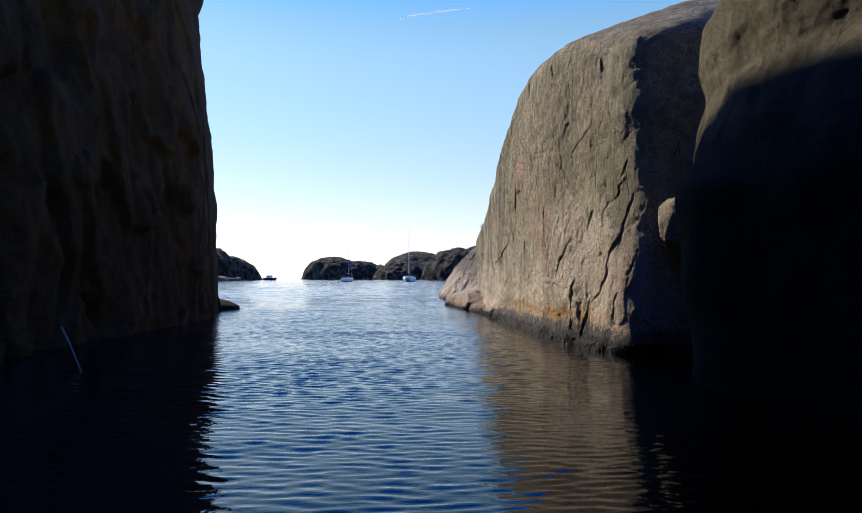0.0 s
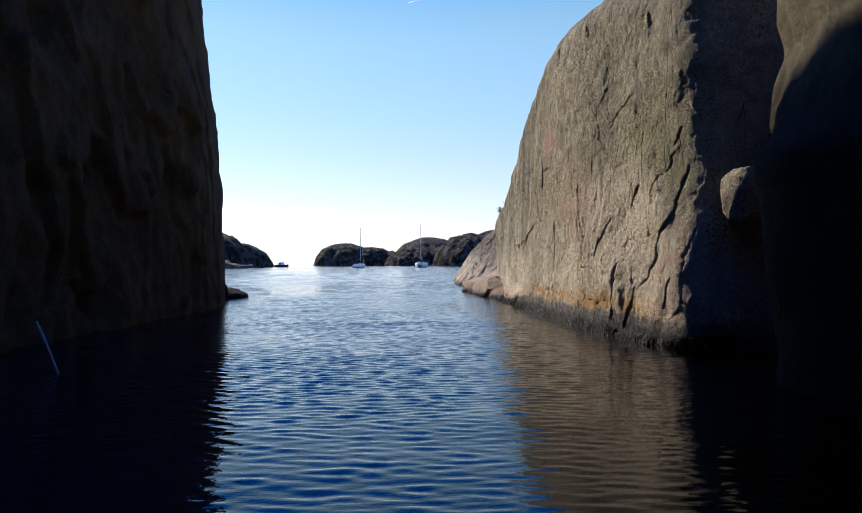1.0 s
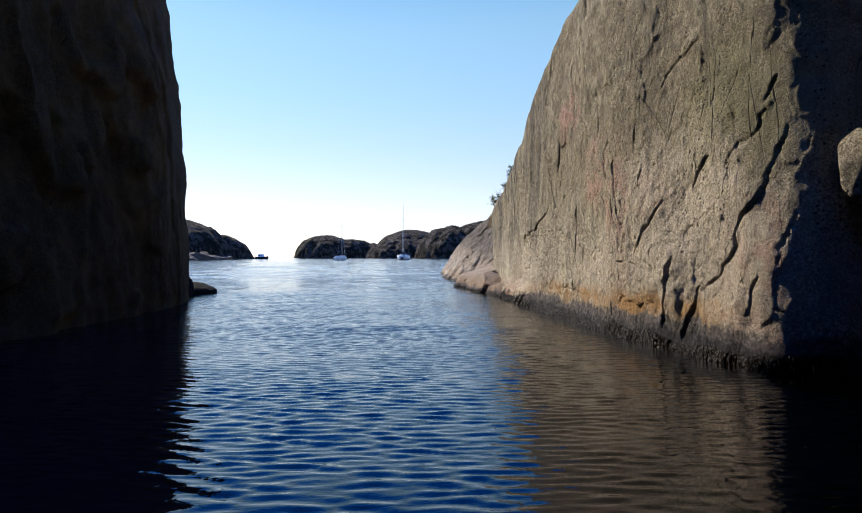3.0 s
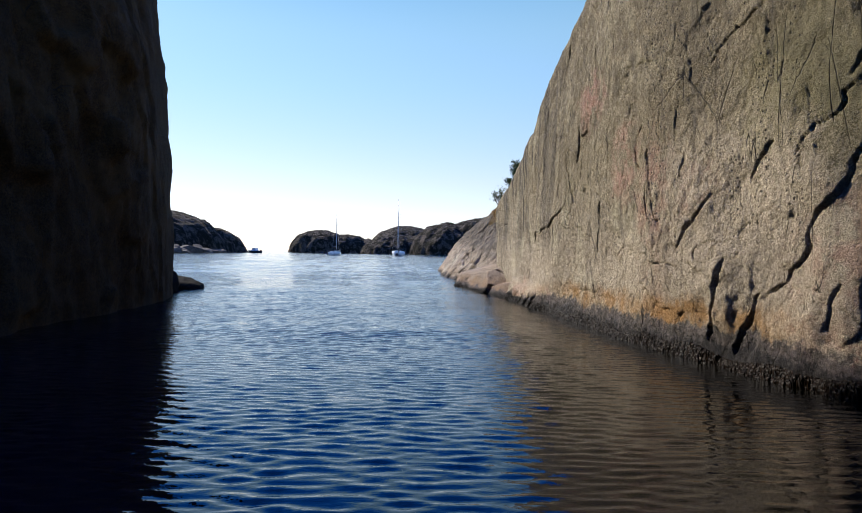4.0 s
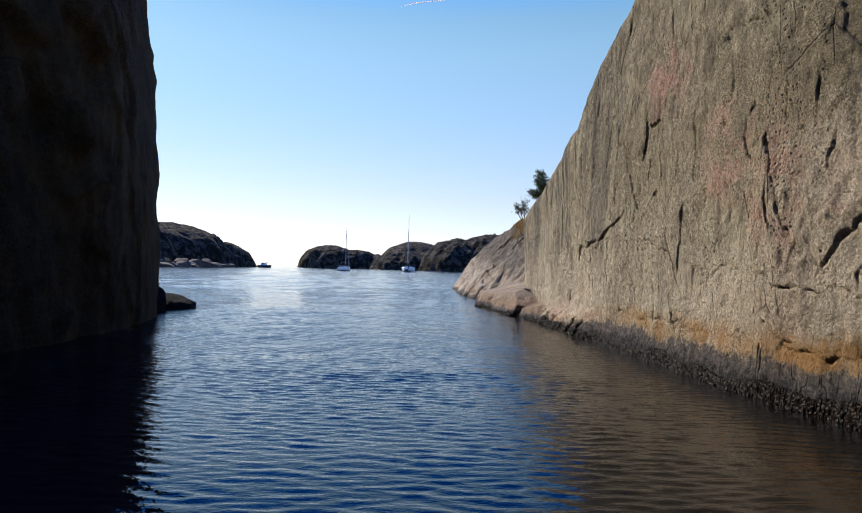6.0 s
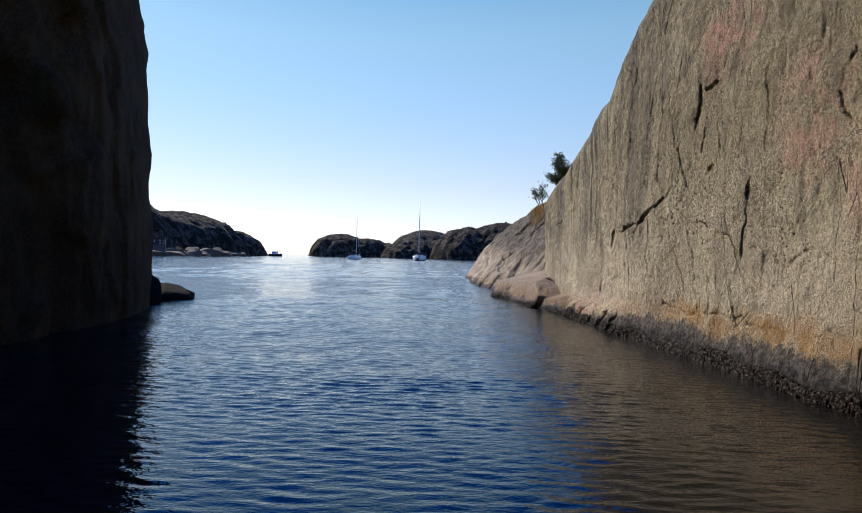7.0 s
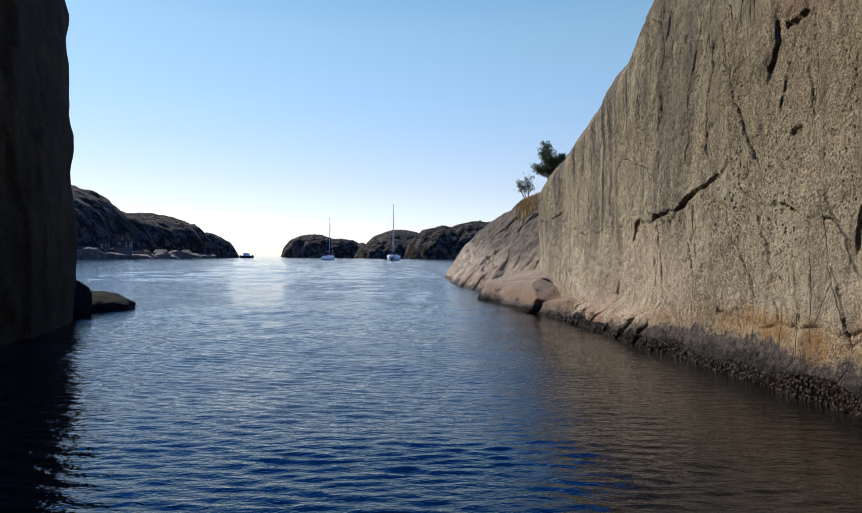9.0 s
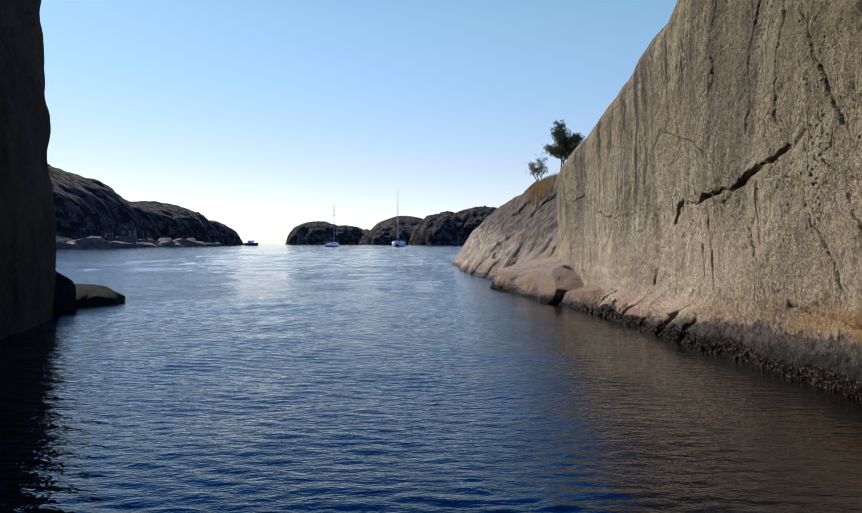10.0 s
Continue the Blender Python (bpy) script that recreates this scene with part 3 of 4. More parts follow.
EDGE_Y = [9.0, 10.2, 12.0, 14.2, 16.0, 16.8, 18.6, 19.4, 20.2, 22.0, 23.5, 25.2, 27.2, 30.0]
EDGE_Z = [4.8, 5.1, 5.6, 5.88, 5.9, 5.7, 5.1, 4.65, 4.2, 3.85, 3.5, 3.2, 2.7, 2.4]


def face_section(c, rows):
    top = np.interp(c[1], EDGE_Y, EDGE_Z)
    a, b = 0.45, 0.5
    n1 = int(rows * 0.76)
    n2 = int(rows * 0.12)
    n3 = rows - n1 - n2
    z1 = -0.5 + (top - b + 0.5) * np.linspace(0, 1, n1) ** 1.18
    foot = 0.07 * (1 - smooth(0.0, 0.46, z1))
    d1 = -foot
    th = np.linspace(0, radians(62), n2 + 1)[1:]
    d2, z2 = a * (1 - np.cos(th)), top - b + b * np.sin(th)
    run = np.linspace(0, 1, n3 + 1)[1:] ** 1.4 * 6.5
    rise = 2.0 if c[1] < 17 else 0.9
    d3 = d2[-1] + run
    z3 = z2[-1] + rise * (1 - np.exp(-run * 0.52 / rise))
    return np.concatenate([d1, d2, d3]), np.concatenate([z1, z2, z3])


def face_relief(P):
    Y, Z = P[..., 1], P[..., 2]
    r = 0.06 * fbm(P, 0.55, 3, seed=1) + 0.014 * fbm(P, 1.7, 4, seed=2, stretch=(1, 1, 0.45))
    r += (0.35 + 0.65 * smooth(10.2, 11.6, Y)) * (0.008 * fbm(P, 8, 3, 0.75, seed=3) + 0.004 * ridged(P, 5.5, 3, seed=5, stretch=(1, 1, 0.75)))
    plate = fbm(P, 1.1, 3, seed=13, stretch=(1, 1, 0.7))
    r += 0.010 * smooth(-0.03, 0.03, plate) + 0.006 * smooth(0.02, 0.06, fbm(P, 2.6, 2, seed=14))
    # vertical flutes in the far half of the face
    r += 0.008 * smooth(16.5, 19, Y) * ridged(P, 1.1, 2, seed=8, stretch=(1, 1, 0.12)) * smooth(1.0, 2.0, Z)
    # stepped blocks low on the near corner
    r += 0.05 * smooth(13.5, 11.5, Y) * smooth(2.2, 1.0, Z) * (smooth(-0.25, 0.25, fbm(P, 1.3, 2, seed=9, stretch=(1, 1, 0.6))) - 0.5)
    # the rounded foot of the corner
    r += 0.12 * np.exp(-(((Y - 10.15) / 0.6) ** 2 + ((Z - 0.6) / 0.8) ** 2))
    # hackly, broken rock in the pink zones
    broken = np.exp(-(((Y - 13.2) / 0.4) ** 2 + ((Z - 1.7) / 1.0) ** 2)) + np.exp(-(((Y - 14.6) / 1.3) ** 2 + ((Z - 3.8) / 0.5) ** 2)) + 0.5 * np.exp(-(((Y - 10.6) / 0.4) ** 2 + ((Z - 1.2) / 0.9) ** 2))
    r += 0.02 * broken * (fbm(P, 4.0, 3, seed=15, stretch=(1, 1, 0.5)) + 0.5 * smooth(-0.1, 0.1, fbm(P, 2.6, 2, seed=18, stretch=(1, 1, 0.6))))
    # the splayed toe at the far end, split by slanting joints
    toe = smooth(0.62, 0.25, Z + 0.12 * fbm(P, 1.5, 2, seed=16)) * smooth(18.2, 19.0, Y) * smooth(23.0, 22.0, Y)
    q = Y * 0.9 + Z * 1.3 + 0.12 * fbm(P, 2.0, 2, seed=17)
    r += toe * (0.13 + 0.05 * fbm(P, 1.6, 3, seed=19) - 0.05 * np.exp(-((np.mod(q, 1.15) - 0.5) / 0.035) ** 2) + 0.03 * smooth(-0.05, 0.05, fbm(P, 2.0, 2, seed=20)))
    return r - carve(Y, Z, CRACKS_FAR + CRACKS_LOW + CRACKS_MID + CRACKS_NEAR + small_cracks(4, 45, thin=0.003, wide=0.009), P)


FACE_PLAN = [(9.0, 9.75), (6.0, 9.8), (4.2, 9.84), (3.75, 9.82), (3.42, 9.87), (3.22, 10.03), (3.03, 10.42), (2.87, 10.9), (2.72, 11.7), (2.52, 12.7), (2.40, 13.6), (2.34, 15.0), (2.28, 16.7), (2.19, 18.4),
             (2.18, 20.0), (2.18, 21.5), (2.24, 24.0), (2.30, 26.6), (2.6, 27.3), (4.0, 27.8), (9.0, 28.2)]
cliff = massif("cliff_east", FACE_PLAN, lambda p: 0.0145 if p[0] < 3.5 and p[1] < 19 else 0.026 if p[0] < 3.6 else 0.2, 400, face_section,
               lambda c: (9.5, float(np.clip(c[1], 13.0, 25.0))), face_relief, ROCK)
tagged(cliff, "tall sunlit grey-brown granite cliff with cracks and pink veins", "cliff", kind="structure")


# ---- the shaded cliff beside the camera ----
def near_section(c, rows):
    zz = [-1.0, 0.0, 0.8, 1.6, 2.1, 2.5, 3.0, 3.4, 3.8, 4.2, 4.9, 6.0, 7.5, 9.0, 10.0]
    dd = [0.15, 0.1, 0.1, 0.0, -0.1, 0.0, 0.12, 0.2, 0.1, 0.1, 0.75, 1.6, 2.6, 4.0, 6.5]
    s = np.linspace(0, len(zz) - 1, rows)
    k = np.arange(len(zz))
    d, z = np.interp(s, k, dd), np.interp(s, k, zz)
    return d, z


def near_relief(P):
    Y, Z = P[..., 1], P[..., 2]
    belly = 0.3 * np.exp(-((Y - 7.4) / 0.75) ** 2) * smooth(2.7, 2.0, Z)
    hollow = 0.35 * smooth(7.9, 8.4, Y) * smooth(2.7, 2.2, Z)
    crest = smooth(2.4, 3.2, Z)
    r = 0.12 * fbm(P, 0.5, 3, 0.4, seed=21) + 0.015 * fbm(P, 2.2, 4, seed=22) + 0.01 * fbm(P, 8, 3, seed=23)
    r += crest * (0.05 * fbm(P, 1.1, 2, seed=24) + 0.006 * ridged(P, 3.5, 4, seed=25))
    return r + belly - hollow


# runs on unseen behind the camera and upward, added to block sky light
NEAR_PLAN = [(10.0, 9.35), (6.0, 9.3), (4.35, 9.12), (3.62, 8.85), (3.32, 8.2), (3.15, 7.1), (3.35, 5.5), (4.2, 3.0), (4.9, 0.0), (5.2, -5.0), (4.2, -11.0), (1.5, -14.5), (-2.5, -15.5)]
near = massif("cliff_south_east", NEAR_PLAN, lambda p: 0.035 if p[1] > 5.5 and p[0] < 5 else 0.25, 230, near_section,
              lambda c: (10.5, float(np.clip(c[1], -6.0, 6.5))) if c[1] > -9 else (4.0, -24.0), near_relief, ROCK_SHADE_CREST)
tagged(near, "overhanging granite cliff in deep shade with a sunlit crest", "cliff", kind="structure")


# ---- the shaded cliff across the channel ----
def west_section(c, rows):
    # unseen above about 10 m; its height is set by the shadow it throws
    zz = np.linspace(-1.0, 17.4, rows - 20)
    lean = 0.036 * zz + 0.11 * np.maximum(zz - 3.2, 0) + 0.06 * np.maximum(zz - 5.5, 0)
    th = np.linspace(0, 1, 21)[1:]
    d = np.concatenate([lean, lean[-1] + th * 7])
    z = np.concatenate([zz, 17.4 + 1.0 * np.sin(th * 1.5)])
    return d, z


def west_relief(P):
    r = 0.30 * fbm(P, 0.33, 3, seed=41, stretch=(1, 1, 0.5)) + 0.16 * ridged(P, 0.42, 3, seed=42, stretch=(1, 1, 0.35))
    r += 0.05 * fbm(P, 1.8, 4, seed=43) + 0.015 * fbm(P, 7, 2, seed=44) + 0.05 * ridged(P, 1.5, 3, seed=48, stretch=(1, 1, 0.6))
    slab = fbm(P, 0.4, 3, seed=46, stretch=(1, 1, 0.6))
    r += 0.22 * smooth(-0.04, 0.04, slab) + 0.12 * smooth(0.06, 0.1, fbm(P, 0.8, 2, seed=47, stretch=(1, 1, 0.5)))
    # bulge and notch out of view, added to shape the shadow cast across
    shadow_nose = 0.45 * smooth(10.0, 11.4, P[..., 2]) * smooth(14.0, 13.0, P[..., 2]) * smooth(19.5, 21.5, P[..., 1])
    shadow_nose -= 0.4 * smooth(14.5, 15.6, P[..., 2]) * smooth(19.5, 21.5, P[..., 1])
    return shadow_nose + r * smooth(22, 16, P[..., 1]) + 0.08 * fbm(P, 0.9, 3, seed=45) * smooth(20, 22, P[..., 1])


# its first points close the gorge behind the camera, unseen, to cut sky light
WEST_PLAN = [(-1.5, -15.0), (-4.6, -13.0), (-6.0, -8.0), (-6.3, 0.0), (-6.5, 8.0), (-6.45, 14.0), (-6.2, 18.0), (-6.4, 20.5), (-6.72, 21.85), (-6.98, 22.5), (-7.38, 22.95), (-9.0, 23.6), (-14.0, 24.4), (-30.0, 25.5)]
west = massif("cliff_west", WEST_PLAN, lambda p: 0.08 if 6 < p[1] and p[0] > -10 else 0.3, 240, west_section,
              lambda c: (-20.0, float(max(c[1], -4.0) + 11.0 * smooth(16, 21.5, c[1]))) if c[1] > -10 else (-10.0, -26.0), west_relief, ROCK_SHADE)
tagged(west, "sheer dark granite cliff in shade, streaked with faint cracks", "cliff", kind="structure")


# ---- the low whaleback at the cliff's far end ----
def whaleback():
    ys = np.concatenate([np.arange(22.5, 40, 0.05), np.arange(40, 53.01, 0.12)])
    shore = np.interp(ys, [22, 25, 28, 30, 32.3, 35.2, 41, 46, 49.4, 51, 53], [2.9, 2.6, 2.0, 1.65, 1.5, 1.25, 1.25, 1.4, 1.75, 2.4, 4.0])
    crest = np.interp(ys, [22, 27, 29.5, 33, 38.5, 44.5, 47.5, 50, 51.6, 53], [1.6, 2.0, 2.7, 2.9, 2.72, 2.25, 1.65, 0.9, 0.2, -0.5])
    nv = 150
    s = np.linspace(0, 1, nv)
    P = np.zeros((len(ys), nv, 3))
    for i, y in enumerate(ys):
        c = crest[i]
        up = np.linspace(-0.8, c - 0.25, 95)
        d1 = np.where(up < 0, up * 0.3, up / 1.85 + 0.1 * up * up / 3)
        run = np.linspace(0, 1, 56)[1:] ** 1.6 * 14
        d2 = d1[-1] + run
        z2 = c - 0.25 + (1.25 if c > 1.5 else 0.5) * (1 - np.exp(-run * 0.8))
        P[i, :, 0] = shore[i] + np.concatenate([d1, d2])
        P[i, :, 1] = y
        P[i, :, 2] = np.concatenate([up, z2])
    n = grid_normals(P)
    n = n if n[40, 40, 0] < 0 else -n
    r = 0.12 * fbm(P, 0.6, 3, seed=51) + 0.06 * ridged(P, 0.8, 4, seed=52, stretch=(1, 0.8, 1.6)) + 0.012 * fbm(P, 6, 3, seed=53)
    q = P[..., 1] * 0.55 + P[..., 2] * 1.0 + 0.35 * fbm(P, 0.7, 3, seed=54)
    r -= 0.2 * np.exp(-((np.mod(q, 1.35) - 0.6) / 0.06) ** 2) * smooth(-0.3, 0.3, fbm(P, 0.4, 2, seed=55))
    q = P[..., 1] * 0.5 - P[..., 2] * 0.75 + 0.3 * fbm(P, 0.8, 3, seed=56)
    r -= 0.16 * np.exp(-((np.mod(q, 1.9) - 0.9) / 0.05) ** 2) * smooth(-0.3, 0.3, fbm(P, 0.4, 2, seed=57))
    r -= carve(P[..., 1], P[..., 2], small_cracks(8, 40, 28, 48, 0.2, 2.7, 0.03, 0.09, 0.8), P)
    # fine foliation, steeply slanting
    q = P[..., 1] * 0.95 + P[..., 2] * 0.6 + 0.3 * fbm(P, 0.5, 3, seed=58)
    r -= 0.05 * np.exp(-((np.mod(q, 0.37) - 0.2) / 0.045) ** 2) * smooth(-0.5, 0.2, fbm(P, 0.7, 2, seed=59))
    # the gully that parts the seaward shoulder from the slabs
    r -= 0.45 * np.exp(-((P[..., 1] - 31.2 + 0.5 * P[..., 2]) / 0.35) ** 2) * smooth(1.6, 0.2, P[..., 2])
    P = P + n * r[..., None]
    ob = sheet("cliff_north_east", P, ROCK_WHALE)
    if ob.data.polygons[nv * 40].normal.x > 0:
        ob.data.flip_normals()
    return tagged(ob, "low rounded pinkish granite whaleback sloping into the sea", "rock", kind="structure")


whaleback()


# ---- far shores ----
def hill(name, label, domes, step, seed, rough=0.16):
    x0 = min(d[0] - d[2] for d in domes) - 3
    x1 = max(d[0] + d[2] for d in domes) + 3
    y0 = min(d[1] - d[3] for d in domes) - 3
    y1 = max(d[1] + d[3] for d in domes) + 3
    X, Y = np.meshgrid(np.arange(x0, x1, step), np.arange(y0, y1, step), indexing="ij")
    p = np.stack([X, Y, np.zeros_like(X)], -1)
    wx, wy = X + 2.5 * fbm(p, 0.09, 3, seed=seed), Y + 2.5 * fbm(p, 0.09, 3, seed=seed + 1)
    Z = np.full_like(X, -2.0)
    for cx, cy, rx, ry, h in domes:
        r2 = ((wx - cx) / rx) ** 2 + ((wy - cy) / ry) ** 2
        Z = np.maximum(Z, np.where(r2 < 1, h * np.power(np.clip(1 - r2, 0, 1), 0.55), -2.0 * np.minimum(r2 - 1, 1)))
    body = smooth(-0.5, 3, Z)
    Z += body * (rough * 6 * ridged(p, 0.11, 4, seed=seed + 2) * 0.35 + rough * 3 * fbm(p, 0.35, 4, seed=seed + 3) + rough * 1.6 * ridged(p, 0.5, 3, seed=seed + 5) * 0.6)
    ob = sheet(name, np.stack([X, Y, Z], -1), HILL)
    return tagged(ob, label, "hill", kind="structure")


hill("backdrop_west", "dark heath-covered rocky headland in shade", [(-125, 205, 44, 80, 26), (-104, 282, 26, 46, 17.0), (-93, 312, 17, 24, 10.8), (-84, 190, 8, 45, 3.0), (-150, 120, 60, 80, 25)], 1.1, 60, 0.2)
hill("backdrop_islet", "rounded bare rock islet with sparse heather", [(-62, 475, 22, 24, 15.2), (-43, 474, 17, 20, 12.3), (-29, 476, 12, 15, 9.5)], 0.8, 64, 0.22)
hill("backdrop_middle", "low dark rock hill behind the moored yachts", [(-8, 414, 21, 22, 10.8), (10, 416, 18, 20, 11.0)], 0.8, 68, 0.22)
hill("backdrop_ridge", "distant smooth rock ridge beyond the bay", [(-2, 640, 36, 40, 26.5), (40, 650, 50, 45, 27)], 2.2, 72, 0.08)
hill("backdrop_east", "rocky hillside with heather and stunted trees", [(21, 368, 20, 24, 16.5), (42, 372, 30, 30, 19.3), (85, 375, 50, 40, 20), (10, 356, 8, 8, 7)], 0.8, 76, 0.28)


# ---- boulders and slabs ----
def boulder(name, at, half, seed, material, turn=0.0, square=2.6, rough=0.12, nu=64, nv=40, tilt=0.0, cut=9, joints=0, planes=()):
    """A weathered block: a squared-off ball with uneven faces and a few joints."""
    u = np.linspace(0, 2 * math.pi, nu, endpoint=False)
    v = np.linspace(-math.pi / 2, math.pi / 2, nv)
    U, V = np.meshgrid(u, v, indexing="ij")
    D = np.stack([np.cos(V) * np.cos(U), np.cos(V) * np.sin(U), np.sin(V)], -1)
    r = 1.0 / np.power(np.sum(np.abs(D) ** square, -1), 1 / square)
    q = D * 1.0 + seed * 3.7
    r = r * (1 + rough * fbm(q, 1.1, 3, seed=seed) + rough * 0.4 * ridged(q, 2.2, 3, seed=seed + 1) + rough * 0.15 * fbm(q, 7, 3, seed=seed + 2))
    cuts = random.Random(seed)
    for _ in range(cut):
        n = np.array([cuts.gauss(0, 1), cuts.gauss(0, 1), cuts.gauss(0.2, 0.8)])
        n /= np.linalg.norm(n)
        r = np.minimum(r, cuts.uniform(0.78, 1.0) / np.maximum(D @ n, 1e-3))
    for n, reach in planes:
        n = np.array(n) / np.linalg.norm(n)
        r = np.minimum(r, (reach + 0.03 * fbm(q, 1.5, 3, seed=seed + 8)) / np.maximum(D @ n, 1e-3))
    r = r * (1 + rough * 0.12 * ridged(q, 3.0, 3, seed=seed + 5))
    for _ in range(joints):
        n = np.array([cuts.gauss(0, 1), cuts.gauss(0, 1), cuts.gauss(0, 0.4)])
        n /= np.linalg.norm(n)
        gap = (D * r[..., None]) @ n - cuts.uniform(-0.5, 0.5) + 0.04 * fbm(q, 3.0, 3, seed=seed + 7)
        r = r * (1 - 0.07 * np.exp(-(gap / 0.03) ** 2))
    P = D * r[..., None] * np.array(half)
    idx = np.arange(nu * nv).reshape(nu, nv)
    idx = np.vstack([idx, idx[:1]])
    quad = np.stack([idx[:-1, :-1], idx[1:, :-1], idx[1:, 1:], idx[:-1, 1:]], -1).reshape(-1, 4)
    ob = mesh_object(name, P.reshape(-1, 3).tolist(), quad.tolist(), material)
    ob.matrix_world = pose(*at, tilt, 0, turn)
    return ob


tagged(boulder("rock_slab", (2.0, 26.4, 0.02), (0.82, 2.6, 0.78), 1, ROCK_SLAB, 5, 4.5, 0.06, 200, 120, cut=0, joints=3,
               planes=(((0.15, -0.75, -0.5), 0.68), ((-0.35, 0.1, 1), 0.8), ((-1, -0.1, 0.45), 0.86), ((0, -1, 0.8), 0.98))),
       "low flat-topped granite slab at the water's edge, fringed with seaweed", "rock", "shore slabs")
tagged(boulder("rock_slab", (2.3, 22.75, 0.0), (0.55, 1.05, 0.52), 4, ROCK_SLAB, 14, 3.6, 0.07, 140, 90, cut=0, joints=2,
               planes=(((-0.3, 0.25, 1), 0.78), ((-1, 0.2, 0.5), 0.85), ((0.1, -0.9, -0.35), 0.75))),
       "small slanting granite slab leaning against the cliff foot", "rock", "shore slabs")
tagged(boulder("boulder", (3.63, 9.6, 1.96), (0.25, 0.26, 0.34), 10, ROCK, 10, 3.0, 0.12), "grey boulder wedged in the cleft between two cliffs", "boulder")
tagged(boulder("boulder", (4.6, 9.55, 0.4), (0.7, 0.6, 1.3), 13, ROCK, 5, 2.8, 0.15), "large dark boulder jammed low in the cleft", "boulder")
tagged(boulder("boulder", (-7.9, 24.3, -0.06), (1.25, 0.9, 0.44), 16, ROCK_SHADE_BLACK, 14, 2.0, 0.1, cut=3), "low rock painted near black for shade, at the foot of the shaded cliff", "rock")
tagged(boulder("boulder", (-7.42, 23.2, 0.12), (0.36, 0.45, 0.52), 19, ROCK_SHADE_BLACK, 0, 2.1, 0.14, cut=4), "squat dark rock stub against the shaded cliff", "rock")


# ---- seaweed along the tide line ----
def seaweed():
    """Hanging fronds of wrack along the foot of the cliff and the slabs."""
    rng = random.Random(5)
    feet = [(3.3, 9.75), (2.93, 10.25), (2.74, 10.9), (2.58, 11.7), (2.38, 12.7), (2.26, 13.6), (2.2, 15.0), (2.14, 16.7), (2.05, 18.4), (2.04, 20.0), (2.03, 21.4), (1.9, 22.3), (1.62, 23.2),
            (1.48, 24.4), (1.38, 25.8), (1.3, 27.2), (1.3, 28.8), (1.42, 30.2)]
    seg = [(a, b, math.dist(a, b)) for a, b in zip(feet[:-1], feet[1:])]
    rock = bpy.context.evaluated_depsgraph_get()
    verts, faces = [], []
    for a, b, length in seg:
        y = a[1]
        for _ in range(int(length * (1700 if y < 17 else 1200 if y < 23 else 700))):
            t = rng.random()
            px, py = a[0] + (b[0] - a[0]) * t, a[1] + (b[1] - a[1]) * t
            up = rng.random() ** 1.3
            z = 0.0 + (0.13 + 0.03 * math.sin(py * 2.1) + 0.03 * math.sin(py * 5.3)) * up
            hit, place, normal, index, ob, mat = scene.ray_cast(rock, (px - 0.7, py, z + 0.07), (1, 0, 0), distance=1.6)
            if not hit:
                continue
            x = place.x - 0.005 - 0.05 * (1 - up) * rng.random()
            size = rng.uniform(0.06, 0.15) * (1.0 if py < 18 else 0.7)
            w = rng.uniform(0.004, 0.012)
            lean = rng.gauss(0, 0.5)
            i = len(verts)
            for k in range(4):
                s = k / 3
                ox = -size * (0.36 * s - 0.1 * s * s)
                oz = 0.03 * math.sin(s * 3) - size * 0.85 * s * s
                oy = lean * size * s * 0.6 + rng.gauss(0, 0.006)
                ww = w * (1.0, 1.5, 1.3, 0.4)[k]
                verts += [(x + ox, py + oy - ww, z + oz + rng.gauss(0, 0.004)), (x + ox + rng.gauss(0, 0.006), py + oy + ww, z + oz)]
            faces += [(i + 2 * k, i + 2 * k + 1, i + 2 * k + 3, i + 2 * k + 2) for k in range(3)]
    ob = mesh_object("seaweed", verts, faces, KELP)
    return tagged(ob, "fringe of wet dark brown bladder wrack along the waterline", "seaweed", kind="stuff")


seaweed()


# ---- plants on the rock ----
def limb(bm, a, b, r0, r1, sides=6):
    a, b = Vector(a), Vector(b)
    q = (b - a).to_track_quat("Z", "Y").to_matrix()
    rings = []
    for c, r in ((a, r0), (b, r1)):
        rings.append([bm.verts.new(c + q @ Vector((r * math.cos(k * 6.2832 / sides), r * math.sin(k * 6.2832 / sides), 0))) for k in range(sides)])
    for k in range(sides):
        bm.faces.new((rings[0][k], rings[0][(k + 1) % sides], rings[1][(k + 1) % sides], rings[1][k]))
    bm.faces.new(rings[1])


